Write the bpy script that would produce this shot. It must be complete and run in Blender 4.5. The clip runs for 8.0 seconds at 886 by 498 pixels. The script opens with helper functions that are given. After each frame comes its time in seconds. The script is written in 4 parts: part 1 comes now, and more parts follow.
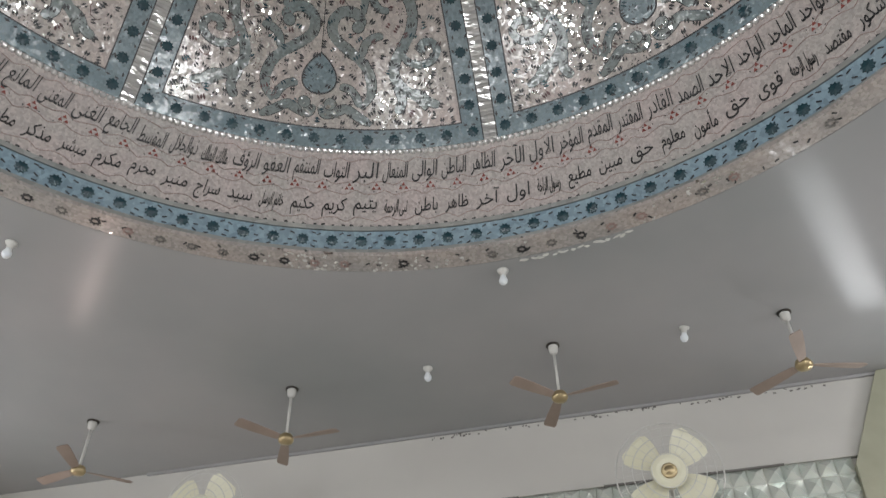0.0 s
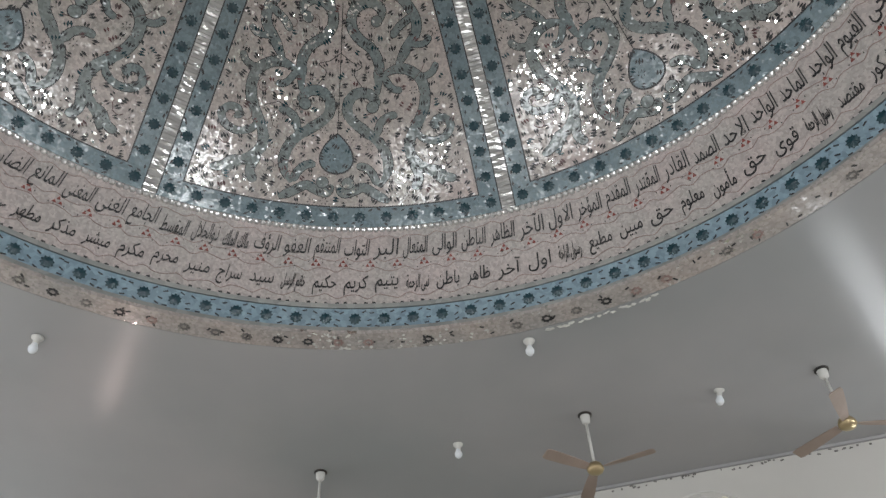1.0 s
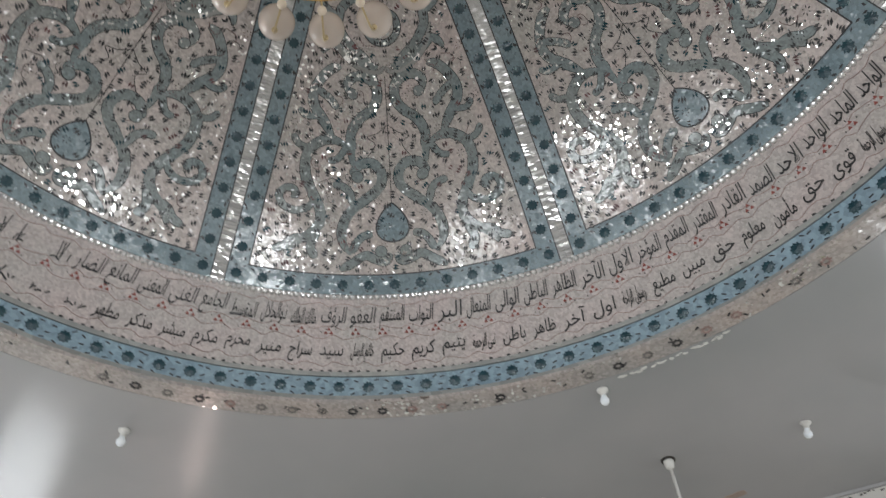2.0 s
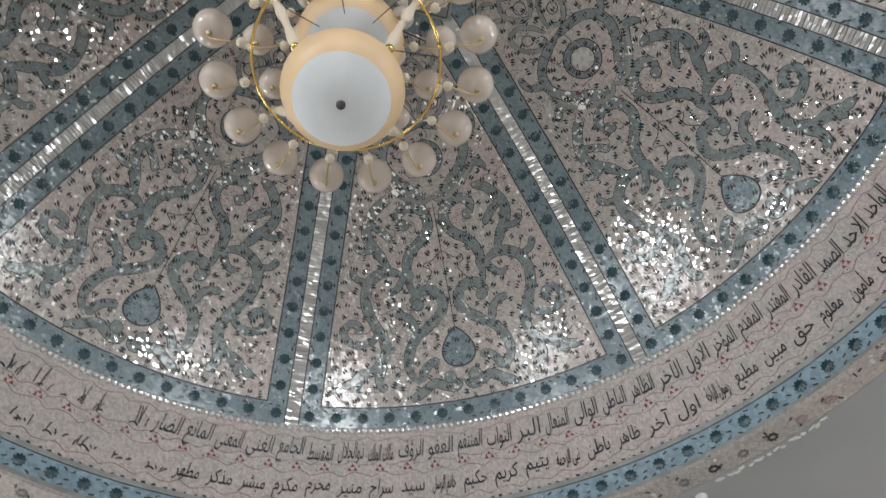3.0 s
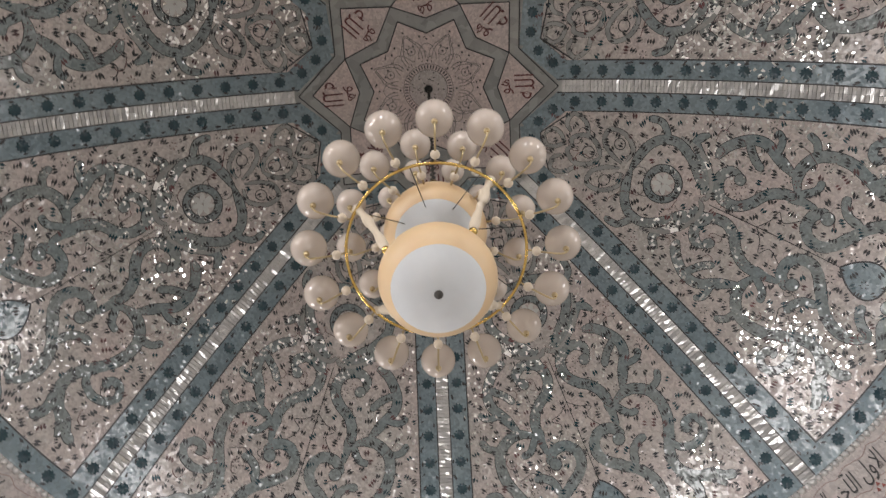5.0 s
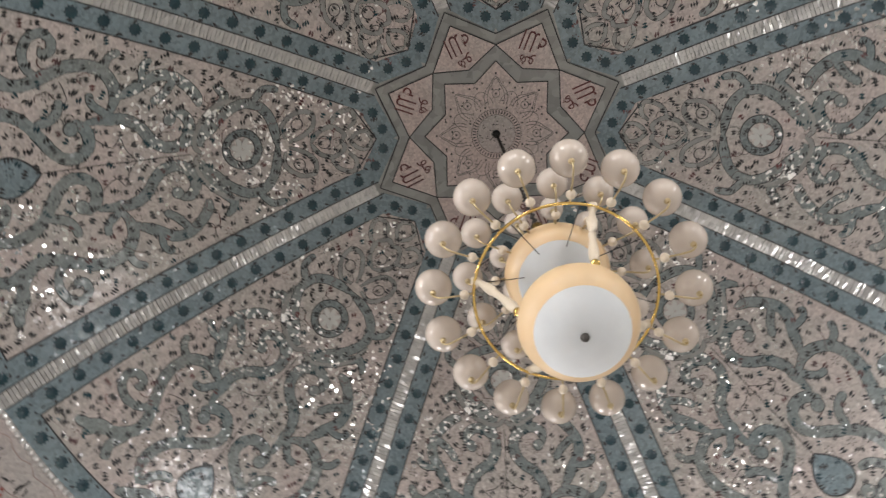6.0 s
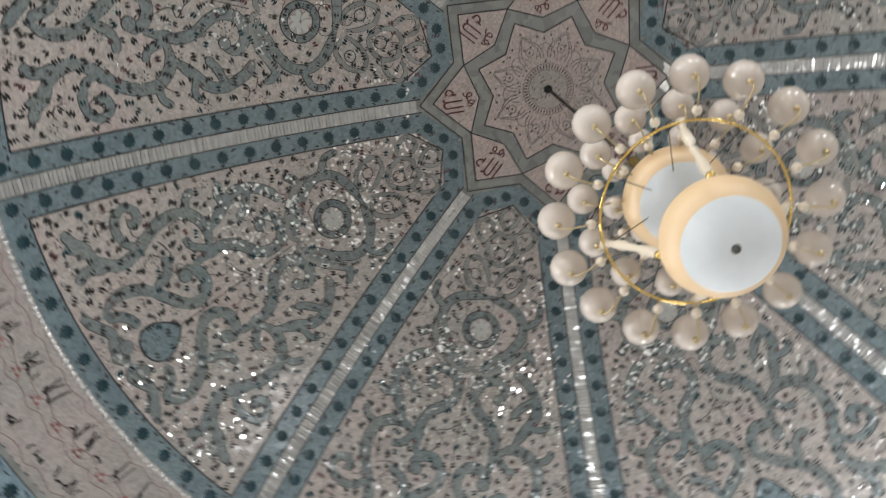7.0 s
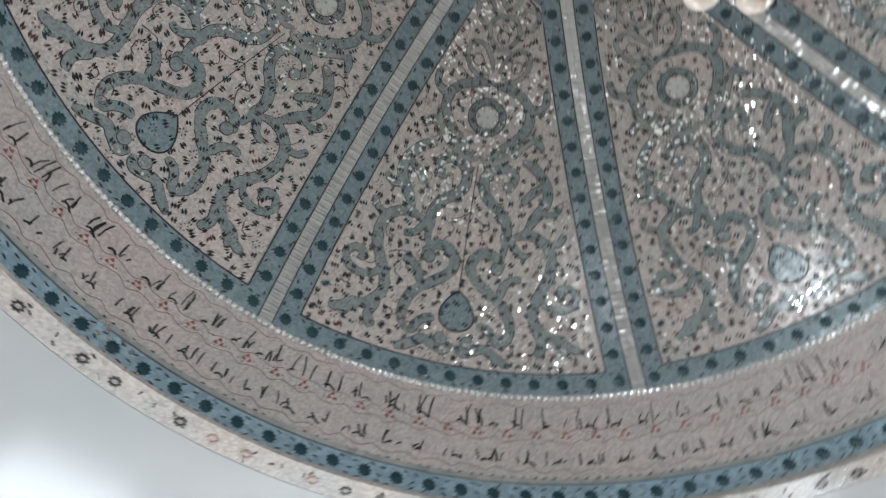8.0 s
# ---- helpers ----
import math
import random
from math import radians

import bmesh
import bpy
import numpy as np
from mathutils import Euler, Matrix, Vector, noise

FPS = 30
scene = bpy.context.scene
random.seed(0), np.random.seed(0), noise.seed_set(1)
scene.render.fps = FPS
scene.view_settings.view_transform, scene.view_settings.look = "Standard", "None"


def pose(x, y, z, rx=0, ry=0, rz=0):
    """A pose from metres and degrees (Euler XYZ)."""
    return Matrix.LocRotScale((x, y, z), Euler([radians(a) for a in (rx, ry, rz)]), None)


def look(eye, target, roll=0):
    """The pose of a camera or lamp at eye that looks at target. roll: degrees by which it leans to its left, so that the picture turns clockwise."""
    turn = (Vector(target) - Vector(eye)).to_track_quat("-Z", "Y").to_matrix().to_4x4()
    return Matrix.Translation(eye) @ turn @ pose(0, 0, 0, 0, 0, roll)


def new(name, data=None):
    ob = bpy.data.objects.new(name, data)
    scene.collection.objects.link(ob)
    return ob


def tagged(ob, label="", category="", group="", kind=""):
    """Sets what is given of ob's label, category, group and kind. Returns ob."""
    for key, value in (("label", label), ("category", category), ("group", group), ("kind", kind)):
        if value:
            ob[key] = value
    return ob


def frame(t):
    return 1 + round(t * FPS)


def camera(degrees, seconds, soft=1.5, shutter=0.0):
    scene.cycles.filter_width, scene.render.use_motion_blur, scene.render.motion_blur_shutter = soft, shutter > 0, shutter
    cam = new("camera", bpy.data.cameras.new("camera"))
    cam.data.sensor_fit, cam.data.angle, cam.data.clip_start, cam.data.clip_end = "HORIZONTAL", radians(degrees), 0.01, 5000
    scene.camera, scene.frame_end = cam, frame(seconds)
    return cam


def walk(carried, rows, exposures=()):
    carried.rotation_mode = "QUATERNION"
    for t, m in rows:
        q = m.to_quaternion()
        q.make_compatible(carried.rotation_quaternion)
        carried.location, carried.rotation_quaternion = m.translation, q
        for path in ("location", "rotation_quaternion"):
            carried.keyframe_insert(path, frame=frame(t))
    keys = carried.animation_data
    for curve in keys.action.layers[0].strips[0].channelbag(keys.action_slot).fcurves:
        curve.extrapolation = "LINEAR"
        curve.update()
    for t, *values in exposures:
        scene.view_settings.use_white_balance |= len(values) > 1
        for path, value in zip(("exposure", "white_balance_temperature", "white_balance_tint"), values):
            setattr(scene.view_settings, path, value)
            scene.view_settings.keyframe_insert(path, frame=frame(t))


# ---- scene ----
EXPO = [(0.0, -0.05, 6600, 12), (1.0, -0.05, 6500, 11), (2.5, 0.1, 6500, 11), (4.2, 0.06, 6500, 11), (5.3, 0.22, 7000, 18.5), (5.5, 0.27, 7000, 18.5), (6.0, 0.41, 6850, 15), (6.5, 0.48, 6650, 11.5), (7.5, 0.58, 6300, 9), (8.0, 0.6, 6150, 8)]
GAIN = 1.55
ARMS = (-126, -29, 68, 158)
TURN_G = 1.5
# camera and its way
PATH = [
    (0.0, pose(0.314, -0.555, 1.923, 131.27, 1.16, -8.43)),
    (0.5, pose(0.308, -0.546, 1.968, 134.01, 1.71, -7.20)),
    (1.0, pose(0.321, -0.554, 1.968, 136.44, 2.11, -5.19)),
    (1.2, pose(0.317, -0.560, 1.971, 137.15, 2.27, -4.61)),
    (2.3, pose(0.283, -0.692, 1.985, 142.83, 3.25, 4.84)),
    (2.5, pose(0.285, -0.702, 1.987, 145.07, 3.54, 6.57)),
    (3.0, pose(0.280, -0.690, 2.013, 149.32, 3.55, 10.48)),
    (3.5, pose(0.285, -0.734, 2.017, 152.87, 3.08, 13.88)),
    (4.0, pose(0.310, -0.759, 1.972, 155.72, 2.35, 19.78)),
    (4.2, pose(0.313, -0.756, 1.981, 156.70, 2.17, 21.75)),
    (5.3, pose(0.303, -0.746, 2.033, 163.12, 1.09, 28.04)),
    (5.5, pose(0.304, -0.746, 2.046, 163.99, 0.81, 32.33)),
    (6.0, pose(0.321, -0.790, 2.059, 164.78, -0.80, 46.66)),
    (6.5, pose(0.313, -0.819, 2.039, 165.19, -1.35, 56.74)),
    (7.0, pose(0.369, -0.855, 2.052, 163.22, -1.25, 74.33)),
    (7.5, pose(0.400, -0.833, 2.021, 159.58, -2.36, 99.57)),
    (8.0, pose(0.469, -0.814, 2.013, 152.84, 1.16, 121.58)),
]
cam = camera(59.41, 8.0, soft=1.3, shutter=0.35)
walk(cam, PATH, EXPO)

# ---------------------------------------------------------------- sizes
RHO, ZC = 3.918, 4.67            # the dome's sphere: radius and height of its centre
CEIL = 5.514                     # underside of the flat ceiling
WALL = 6.2                       # from the middle of the room to each wall
FLOOR = 0.40                     # top of the floor
TURN = 67.5                      # the room is turned with the dome's ribs
RIBS = [22.5 + 45 * i for i in range(8)]
TH_J, TH_END = 63.3, 77.6        # bead ring, lower rim of the dome


# ---------------------------------------------------------------- light
world = bpy.data.worlds.new("sky")
scene.world = world
world.use_nodes = True
wn = world.node_tree.nodes
sky = wn.new("ShaderNodeTexSky")
sky.sky_type, sky.sun_disc = "NISHITA", False
sky.sun_elevation, sky.sun_rotation = radians(50), radians(200)
world.node_tree.links.new(sky.outputs[0], wn["Background"].inputs[0])
wn["Background"].inputs[1].default_value = 0.1


def window_light(az, along, z, w, h, power, colour=(0.93, 0.97, 1.0)):
    """Daylight that comes in through one opening of the wall at azimuth az."""
    a = radians(az)
    n, s = Vector((math.cos(a), math.sin(a), 0)), Vector((math.sin(a), -math.cos(a), 0))
    lamp = bpy.data.lights.new("window_daylight", "AREA")
    lamp.shape, lamp.size, lamp.size_y, lamp.energy, lamp.color = "RECTANGLE", w, h, power, colour
    ob = new("window_daylight", lamp)
    eye = n * (WALL + 0.1) + s * along + Vector((0, 0, z))
    ob.matrix_world = look(eye, eye - n)
    return ob


# openings of the walls, by azimuth: (along the wall, height of the sill, of the head, width, lamp power)
OPENINGS = {
    TURN: [(3.08, 2.8, 4.72, 0.34, 15), (-5.85, 1.6, 3.05, 0.20, 11)],
    TURN + 90: [(-3.6, 2.4, 4.8, 1.3, 38), (0.3, 3.2, 4.9, 1.3, 66), (4.2, 3.2, 4.7, 0.8, 28)],
    TURN + 180: [(-4.8, 3.2, 4.9, 1.2, 108), (-0.45, 3.8, 4.95, 1.1, 36), (1.85, 3.2, 4.9, 1.2, 66), (4.25, 4.2, 5.1, 0.9, 26)],
    TURN + 270: [(-4.0, 3.4, 4.9, 1.2, 55), (-0.5, 3.6, 5.0, 1.3, 42), (3.3, 3.6, 4.9, 1.3, 38)],
}
for az, rows in OPENINGS.items():
    for s, z0, z1, w, power in rows:
        window_light(az, s, (z0 + z1) / 2, w, z1 - z0, power * GAIN, (1.0, 0.78, 0.72) if s < -5.5 else (0.93, 0.97, 1.0))


# ---------------------------------------------------------------- materials
def mat(name, build):
    m = bpy.data.materials.new(name)
    m.use_nodes = True
    n, l = m.node_tree.nodes, m.node_tree.links
    b = n["Principled BSDF"]
    build(n, l, b)
    return m


def noise_mix(n, l, scale, c1, c2, lo=0.35, hi=0.65, detail=4.0, random_obj=False):
    co = n.new("ShaderNodeTexCoord")
    t = n.new("ShaderNodeTexNoise")
    t.inputs["Scale"].default_value, t.inputs["Detail"].default_value = scale, detail
    l.new(co.outputs["Object"], t.inputs["Vector"])
    r = n.new("ShaderNodeMapRange")
    r.inputs["From Min"].default_value, r.inputs["From Max"].default_value = lo, hi
    l.new(t.outputs["Fac"], r.inputs["Value"])
    m = n.new("ShaderNodeMix")
    m.data_type = "RGBA"
    m.inputs[6].default_value, m.inputs[7].default_value = (*c1, 1), (*c2, 1)
    l.new(r.outputs[0], m.inputs[0])
    return m.outputs[2]


def bump(n, l, b, scale, strength, dist=0.01):
    co = n.new("ShaderNodeTexCoord")
    t = n.new("ShaderNodeTexNoise")
    t.inputs["Scale"].default_value, t.inputs["Detail"].default_value = scale, 6
    l.new(co.outputs["Object"], t.inputs["Vector"])
    u = n.new("ShaderNodeBump")
    u.inputs["Strength"].default_value, u.inputs["Distance"].default_value = strength, dist
    l.new(t.outputs["Fac"], u.inputs["Height"])
    l.new(u.outputs[0], b.inputs["Normal"])


def paint(name, c1, c2, scale=3.0, rough=0.5, metal=0.0, bs=40, bst=0.15, coat=0.0, spec=0.5):
    def go(n, l, b):
        l.new(noise_mix(n, l, scale, c1, c2), b.inputs["Base Color"])
        b.inputs["Roughness"].default_value, b.inputs["Metallic"].default_value = rough, metal
        b.inputs["Coat Weight"].default_value = coat
        b.inputs["Specular IOR Level"].default_value = spec
        bump(n, l, b, bs, bst)
    return mat(name, go)


def mosaic(name, c1, c2, cell=26.0, mirror=0.35, tilt=0.35, rough=0.35, patch=1.1):
    """Small cut pieces of tile and mirror glass: every piece has its own tint and lies a little askew."""
    def go(n, l, b):
        co = n.new("ShaderNodeTexCoord")
        v = n.new("ShaderNodeTexVoronoi")
        v.inputs["Scale"].default_value = cell
        l.new(co.outputs["Object"], v.inputs["Vector"])
        # askew normals
        sub = n.new("ShaderNodeVectorMath")
        sub.operation = "SUBTRACT"
        sub.inputs[1].default_value = (0.5, 0.5, 0.5)
        l.new(v.outputs["Color"], sub.inputs[0])
        sc = n.new("ShaderNodeVectorMath")
        sc.operation = "SCALE"
        sc.inputs["Scale"].default_value = tilt
        l.new(sub.outputs[0], sc.inputs[0])
        sq = n.new("ShaderNodeSeparateColor")
        l.new(v.outputs["Color"], sq.inputs[0])
        pw = n.new("ShaderNodeMath")
        pw.operation = "POWER"
        pw.inputs[1].default_value = 3.0
        l.new(sq.outputs[0], pw.inputs[0])
        mt = n.new("ShaderNodeMath")
        mt.operation = "MULTIPLY_ADD"
        mt.inputs[1].default_value, mt.inputs[2].default_value = tilt * 1.7, tilt * 0.16
        l.new(pw.outputs[0], mt.inputs[0])
        l.new(mt.outputs[0], sc.inputs["Scale"])
        g = n.new("ShaderNodeNewGeometry")
        add = n.new("ShaderNodeVectorMath")
        l.new(g.outputs["Normal"], add.inputs[0])
        l.new(sc.outputs[0], add.inputs[1])
        nm = n.new("ShaderNodeVectorMath")
        nm.operation = "NORMALIZE"
        l.new(add.outputs[0], nm.inputs[0])
        l.new(nm.outputs[0], b.inputs["Normal"])
        # which pieces are mirror glass: clustered
        sep = n.new("ShaderNodeSeparateColor")
        l.new(v.outputs["Color"], sep.inputs[0])
        t = n.new("ShaderNodeTexNoise")
        t.inputs["Scale"].default_value, t.inputs["Detail"].default_value = patch, 3
        l.new(co.outputs["Object"], t.inputs["Vector"])
        ma = n.new("ShaderNodeMath")
        ma.operation = "MULTIPLY_ADD"
        ma.inputs[1].default_value, ma.inputs[2].default_value = 1.2, mirror - 0.6
        l.new(t.outputs["Fac"], ma.inputs[0])
        lt = n.new("ShaderNodeMath")
        lt.operation = "LESS_THAN"
        l.new(sep.outputs[1], lt.inputs[0])
        l.new(ma.outputs[0], lt.inputs[1])
        base = noise_mix(n, l, 2.2, c1, c2)
        # tint from piece to piece
        hv = n.new("ShaderNodeHueSaturation")
        mr = n.new("ShaderNodeMapRange")
        mr.inputs["To Min"].default_value, mr.inputs["To Max"].default_value = 0.8, 1.15
        l.new(sep.outputs[2], mr.inputs["Value"])
        l.new(mr.outputs[0], hv.inputs["Value"])
        l.new(base, hv.inputs["Color"])
        mix = n.new("ShaderNodeMix")
        mix.data_type = "RGBA"
        mix.inputs[7].default_value = (0.82, 0.82, 0.8, 1)
        l.new(lt.outputs[0], mix.inputs[0])
        l.new(hv.outputs[0], mix.inputs[6])
        l.new(mix.outputs[2], b.inputs["Base Color"])
        l.new(lt.outputs[0], b.inputs["Metallic"])
        ro = n.new("ShaderNodeMapRange")
        ro.inputs["To Min"].default_value, ro.inputs["To Max"].default_value = rough, 0.08
        l.new(lt.outputs[0], ro.inputs["Value"])
        l.new(ro.outputs[0], b.inputs["Roughness"])
    return mat(name, go)


M = {
    "ground": mosaic("pink_mosaic", (0.53, 0.455, 0.425), (0.465, 0.435, 0.402), cell=56, mirror=-0.01, tilt=0.21, rough=0.09),
    "frieze": mosaic("frieze_tile", (0.45, 0.385, 0.365), (0.41, 0.38, 0.355), cell=60, mirror=-0.5, tilt=0.05, rough=0.4),
    "scroll": mosaic("grey_teal_mosaic", (0.205, 0.245, 0.248), (0.245, 0.268, 0.258), cell=56, mirror=-0.06, tilt=0.19, rough=0.10),
    "blue": mosaic("blue_tile", (0.175, 0.235, 0.262), (0.21, 0.268, 0.288), cell=46, mirror=-0.15, tilt=0.15, rough=0.14),
    "bright_blue": mosaic("bright_blue_tile", (0.23, 0.325, 0.385), (0.27, 0.36, 0.41), cell=34, mirror=-0.12, tilt=0.08, rough=0.22),
    "grey": mosaic("grey_tile", (0.25, 0.26, 0.25), (0.30, 0.30, 0.28), cell=14, mirror=-0.1, tilt=0.1),
    "dot": paint("dark_teal_glass", (0.012, 0.04, 0.055), (0.02, 0.06, 0.07), rough=0.25),
    "ink": paint("black_glaze", (0.012, 0.012, 0.015), (0.03, 0.03, 0.03), rough=0.3),
    "speck": paint("dark_leaf_glaze", (0.045, 0.04, 0.04), (0.13, 0.035, 0.035), scale=6, rough=0.35),
    "red": paint("red_brown_glaze", (0.13, 0.03, 0.027), (0.09, 0.025, 0.025), rough=0.35),
    "rib_glass": paint("silvered_rib_glass", (0.62, 0.61, 0.585), (0.52, 0.515, 0.505), scale=9, rough=0.16, metal=0.40, bst=0.03),
    "bead_glass": paint("silvered_beads", (0.88, 0.87, 0.85), (0.80, 0.80, 0.79), scale=9, rough=0.14, metal=0.6, bst=0.02),
    "brick_red": paint("brick_red_glaze", (0.30, 0.075, 0.06), (0.24, 0.06, 0.05), rough=0.35),
    "kite": mosaic("pink_crown_tile", (0.54, 0.43, 0.40), (0.49, 0.42, 0.39), cell=60, mirror=-0.5, tilt=0.05, rough=0.35),
    "stained": mosaic("stained_border_tile", (0.40, 0.35, 0.32), (0.33, 0.315, 0.30), cell=50, mirror=-0.04, tilt=0.07, rough=0.17, patch=2.0),
    "pale_glass": paint("pale_petal_glass", (0.50, 0.51, 0.49), (0.58, 0.58, 0.55), rough=0.15, bst=0.03),
    "ceiling": paint("gloss_ceiling_paint", (0.30, 0.305, 0.305), (0.36, 0.352, 0.35), scale=0.5, rough=0.19, bs=3, bst=0.04, spec=0.15),
    "wall": paint("cream_wall_paint", (0.50, 0.485, 0.455), (0.55, 0.535, 0.50), scale=0.8, rough=0.45, bs=6, bst=0.08),
    # floor is out of view: paleness picked to throw light up
    "floor": paint("pale_bounce_floor", (0.66, 0.63, 0.59), (0.72, 0.69, 0.65), scale=1.5, rough=0.35),
    "vine": paint("faded_red_brown", (0.26, 0.175, 0.16), (0.31, 0.22, 0.195), rough=0.5),
    "mosaic_wall": paint("pale_green_mirror", (0.62, 0.68, 0.63), (0.72, 0.74, 0.69), scale=7, rough=0.22, metal=0.45, bst=0.03),
    "pier": paint("olive_plaster", (0.30, 0.30, 0.22), (0.38, 0.37, 0.28), scale=2, rough=0.6),
    "blade": paint("pale_yellow_plastic", (0.70, 0.68, 0.52), (0.74, 0.72, 0.58), rough=0.35),
    "brass": paint("polished_brass", (0.75, 0.52, 0.18), (0.65, 0.45, 0.15), rough=0.18, metal=1.0, bst=0.03),
    "gold_dull": paint("dull_brass", (0.50, 0.40, 0.24), (0.42, 0.33, 0.19), rough=0.35, metal=0.8, bst=0.05),
    "cream": paint("cream_enamel", (0.66, 0.57, 0.45), (0.60, 0.51, 0.40), rough=0.3),
    "white": paint("white_plastic", (0.60, 0.60, 0.57), (0.54, 0.53, 0.50), rough=0.4),
    "fan_wood": paint("brown_fan_blade", (0.25, 0.19, 0.155), (0.30, 0.23, 0.19), rough=0.6),
    "iron": paint("dark_iron", (0.03, 0.03, 0.03), (0.06, 0.05, 0.04), rough=0.5, metal=0.5),
    # shared grey: dirt flakes, fine painted lines, and the beam gap's painted shade
    "grey_marks_shade": paint("grey_dirt_lines_shade", (0.12, 0.11, 0.10), (0.2, 0.19, 0.18), rough=0.9),
}


def glass_shade(name, colour, trans=0.35, coat=0.6, rough=0.12):
    def go(n, l, b):
        l.new(noise_mix(n, l, 9, colour, tuple(c * 0.92 for c in colour)), b.inputs["Base Color"])
        b.inputs["Roughness"].default_value = rough
        b.inputs["Subsurface Weight"].default_value = trans
        b.inputs["Subsurface Radius"].default_value = (0.05, 0.045, 0.04)
        b.inputs["Coat Weight"].default_value = coat
        b.inputs["Coat Roughness"].default_value = 0.05
    return mat(name, go)


M["opal"] = glass_shade("opal_globe_glass", (0.56, 0.485, 0.42), 0.3, 0.22, 0.2)
M["opal_white"] = glass_shade("white_bowl_glass", (0.74, 0.77, 0.79), 0.35, 0.0, 0.45)
M["amber"] = glass_shade("amber_bowl_glass", (0.72, 0.52, 0.31), 0.35, 0.1, 0.4)


# ---------------------------------------------------------------- mesh helpers
def mesh_of(name, verts, faces, material, smooth=False):
    me = bpy.data.meshes.new(name)
    me.from_pydata([tuple(v) for v in verts], [], faces)
    me.materials.append(material)
    if smooth:
        me.polygons.foreach_set("use_smooth", [True] * len(me.polygons))
    me.update()
    return me


def part(name, me, parent, label="", m=None, kind=""):
    ob = new(name, me)
    ob.parent = parent
    if m is not None:
        ob.matrix_basis = m
    return tagged(ob, label, kind=kind)


def empty(name, m=None, **tags):
    ob = new(name)
    ob.empty_display_size = 0.1
    if m is not None:
        ob.matrix_basis = m
    return tagged(ob, **tags)


class Shape:
    """Gathers several simple solids into one mesh."""

    def __init__(self):
        self.v, self.f = [], []

    def add(self, verts, faces, m=None):
        k = len(self.v)
        self.v += [(m @ Vector(p)) if m is not None else Vector(p) for p in verts]
        self.f += [tuple(i + k for i in q) for q in faces]
        return self

    def box(self, sx, sy, sz, m=None):
        x, y, z = sx / 2, sy / 2, sz / 2
        v = [(i, j, k) for i in (-x, x) for j in (-y, y) for k in (-z, z)]
        return self.add(v, [(0, 1, 3, 2), (4, 6, 7, 5), (0, 4, 5, 1), (2, 3, 7, 6), (0, 2, 6, 4), (1, 5, 7, 3)], m)

    def lathe(self, profile, n=24, m=None):
        """profile: (radius, height) from bottom to top, turned about z."""
        v = [(r * math.cos(2 * math.pi * i / n), r * math.sin(2 * math.pi * i / n), z) for r, z in profile for i in range(n)]
        f = []
        for j in range(len(profile) - 1):
            for i in range(n):
                a, b2 = j * n + i, j * n + (i + 1) % n
                f.append((a, b2, b2 + n, a + n))
        return self.add(v, f, m)

    def tube(self, pts, r, n=8):
        pts = [Vector(p) for p in pts]
        v, f = [], []
        for i, p in enumerate(pts):
            t = (pts[min(i + 1, len(pts) - 1)] - pts[max(i - 1, 0)]).normalized()
            a = t.cross(Vector((0, 0, 1)) if abs(t.z) < 0.9 else Vector((1, 0, 0))).normalized()
            c = t.cross(a)
            rr = r[i] if isinstance(r, (list, tuple)) else r
            v += [p + a * rr * math.cos(2 * math.pi * k / n) + c * rr * math.sin(2 * math.pi * k / n) for k in range(n)]
        for i in range(len(pts) - 1):
            for k in range(n):
                a, b2 = i * n + k, i * n + (k + 1) % n
                f.append((a, b2, b2 + n, a + n))
        f += [tuple(range(n))[::-1], tuple(range((len(pts) - 1) * n, len(pts) * n))]
        return self.add(v, f)

    def mesh(self, name, material, smooth=False):
        return mesh_of(name, self.v, self.f, material, smooth)


# ---------------------------------------------------------------- the dome's surface
def surf(az, th, lift=0.0):
    a, t, r = radians(az), radians(th), RHO - lift
    return Vector((r * math.sin(t) * math.cos(a), r * math.sin(t) * math.sin(a), ZC + r * math.cos(t)))


def lay(p, lift):
    """A point near the dome, put on it and lifted off it into the room."""
    c = Vector((0, 0, ZC))
    return c + (p - c).normalized() * (RHO - lift)


def surf_m(az, th, lift=0.0, spin=0.0):
    """Pose on the dome: z into the room, y up to the crown, x to the right for one who looks at it."""
    n = (Vector((0, 0, ZC)) - surf(az, th)).normalized()
    up = (surf(az, th - 0.1) - surf(az, th)).normalized()
    x = up.cross(n).normalized()
    m = Matrix((x, n.cross(x), n)).transposed().to_4x4()
    m.translation = surf(az, th, lift)
    return m @ pose(0, 0, 0, 0, 0, spin)


def sector_point(am, x, th):
    """(azimuth, angle from the crown) of a place x metres to the right of a panel's middle line."""
    return am - math.degrees(x / (RHO * math.sin(radians(th)))), th


def crown_point(x, y):
    return math.degrees(math.atan2(y, x)), math.degrees(math.hypot(x, y) / RHO)


def smooth_line(pts, step=5):
    """A soft curve through a few points."""
    q = [pts[0], *pts, pts[-1]]
    out = []
    for i in range(1, len(q) - 2):
        p0, p1, p2, p3 = (np.array(v, float) for v in q[i - 1:i + 3])
        for k in range(step):
            t = k / step
            out.append(tuple(0.5 * (2 * p1 + (p2 - p0) * t + (2 * p0 - 5 * p1 + 4 * p2 - p3) * t * t + (3 * p1 - p0 - 3 * p2 + p3) * t ** 3)))
    return out + [tuple(pts[-1])]


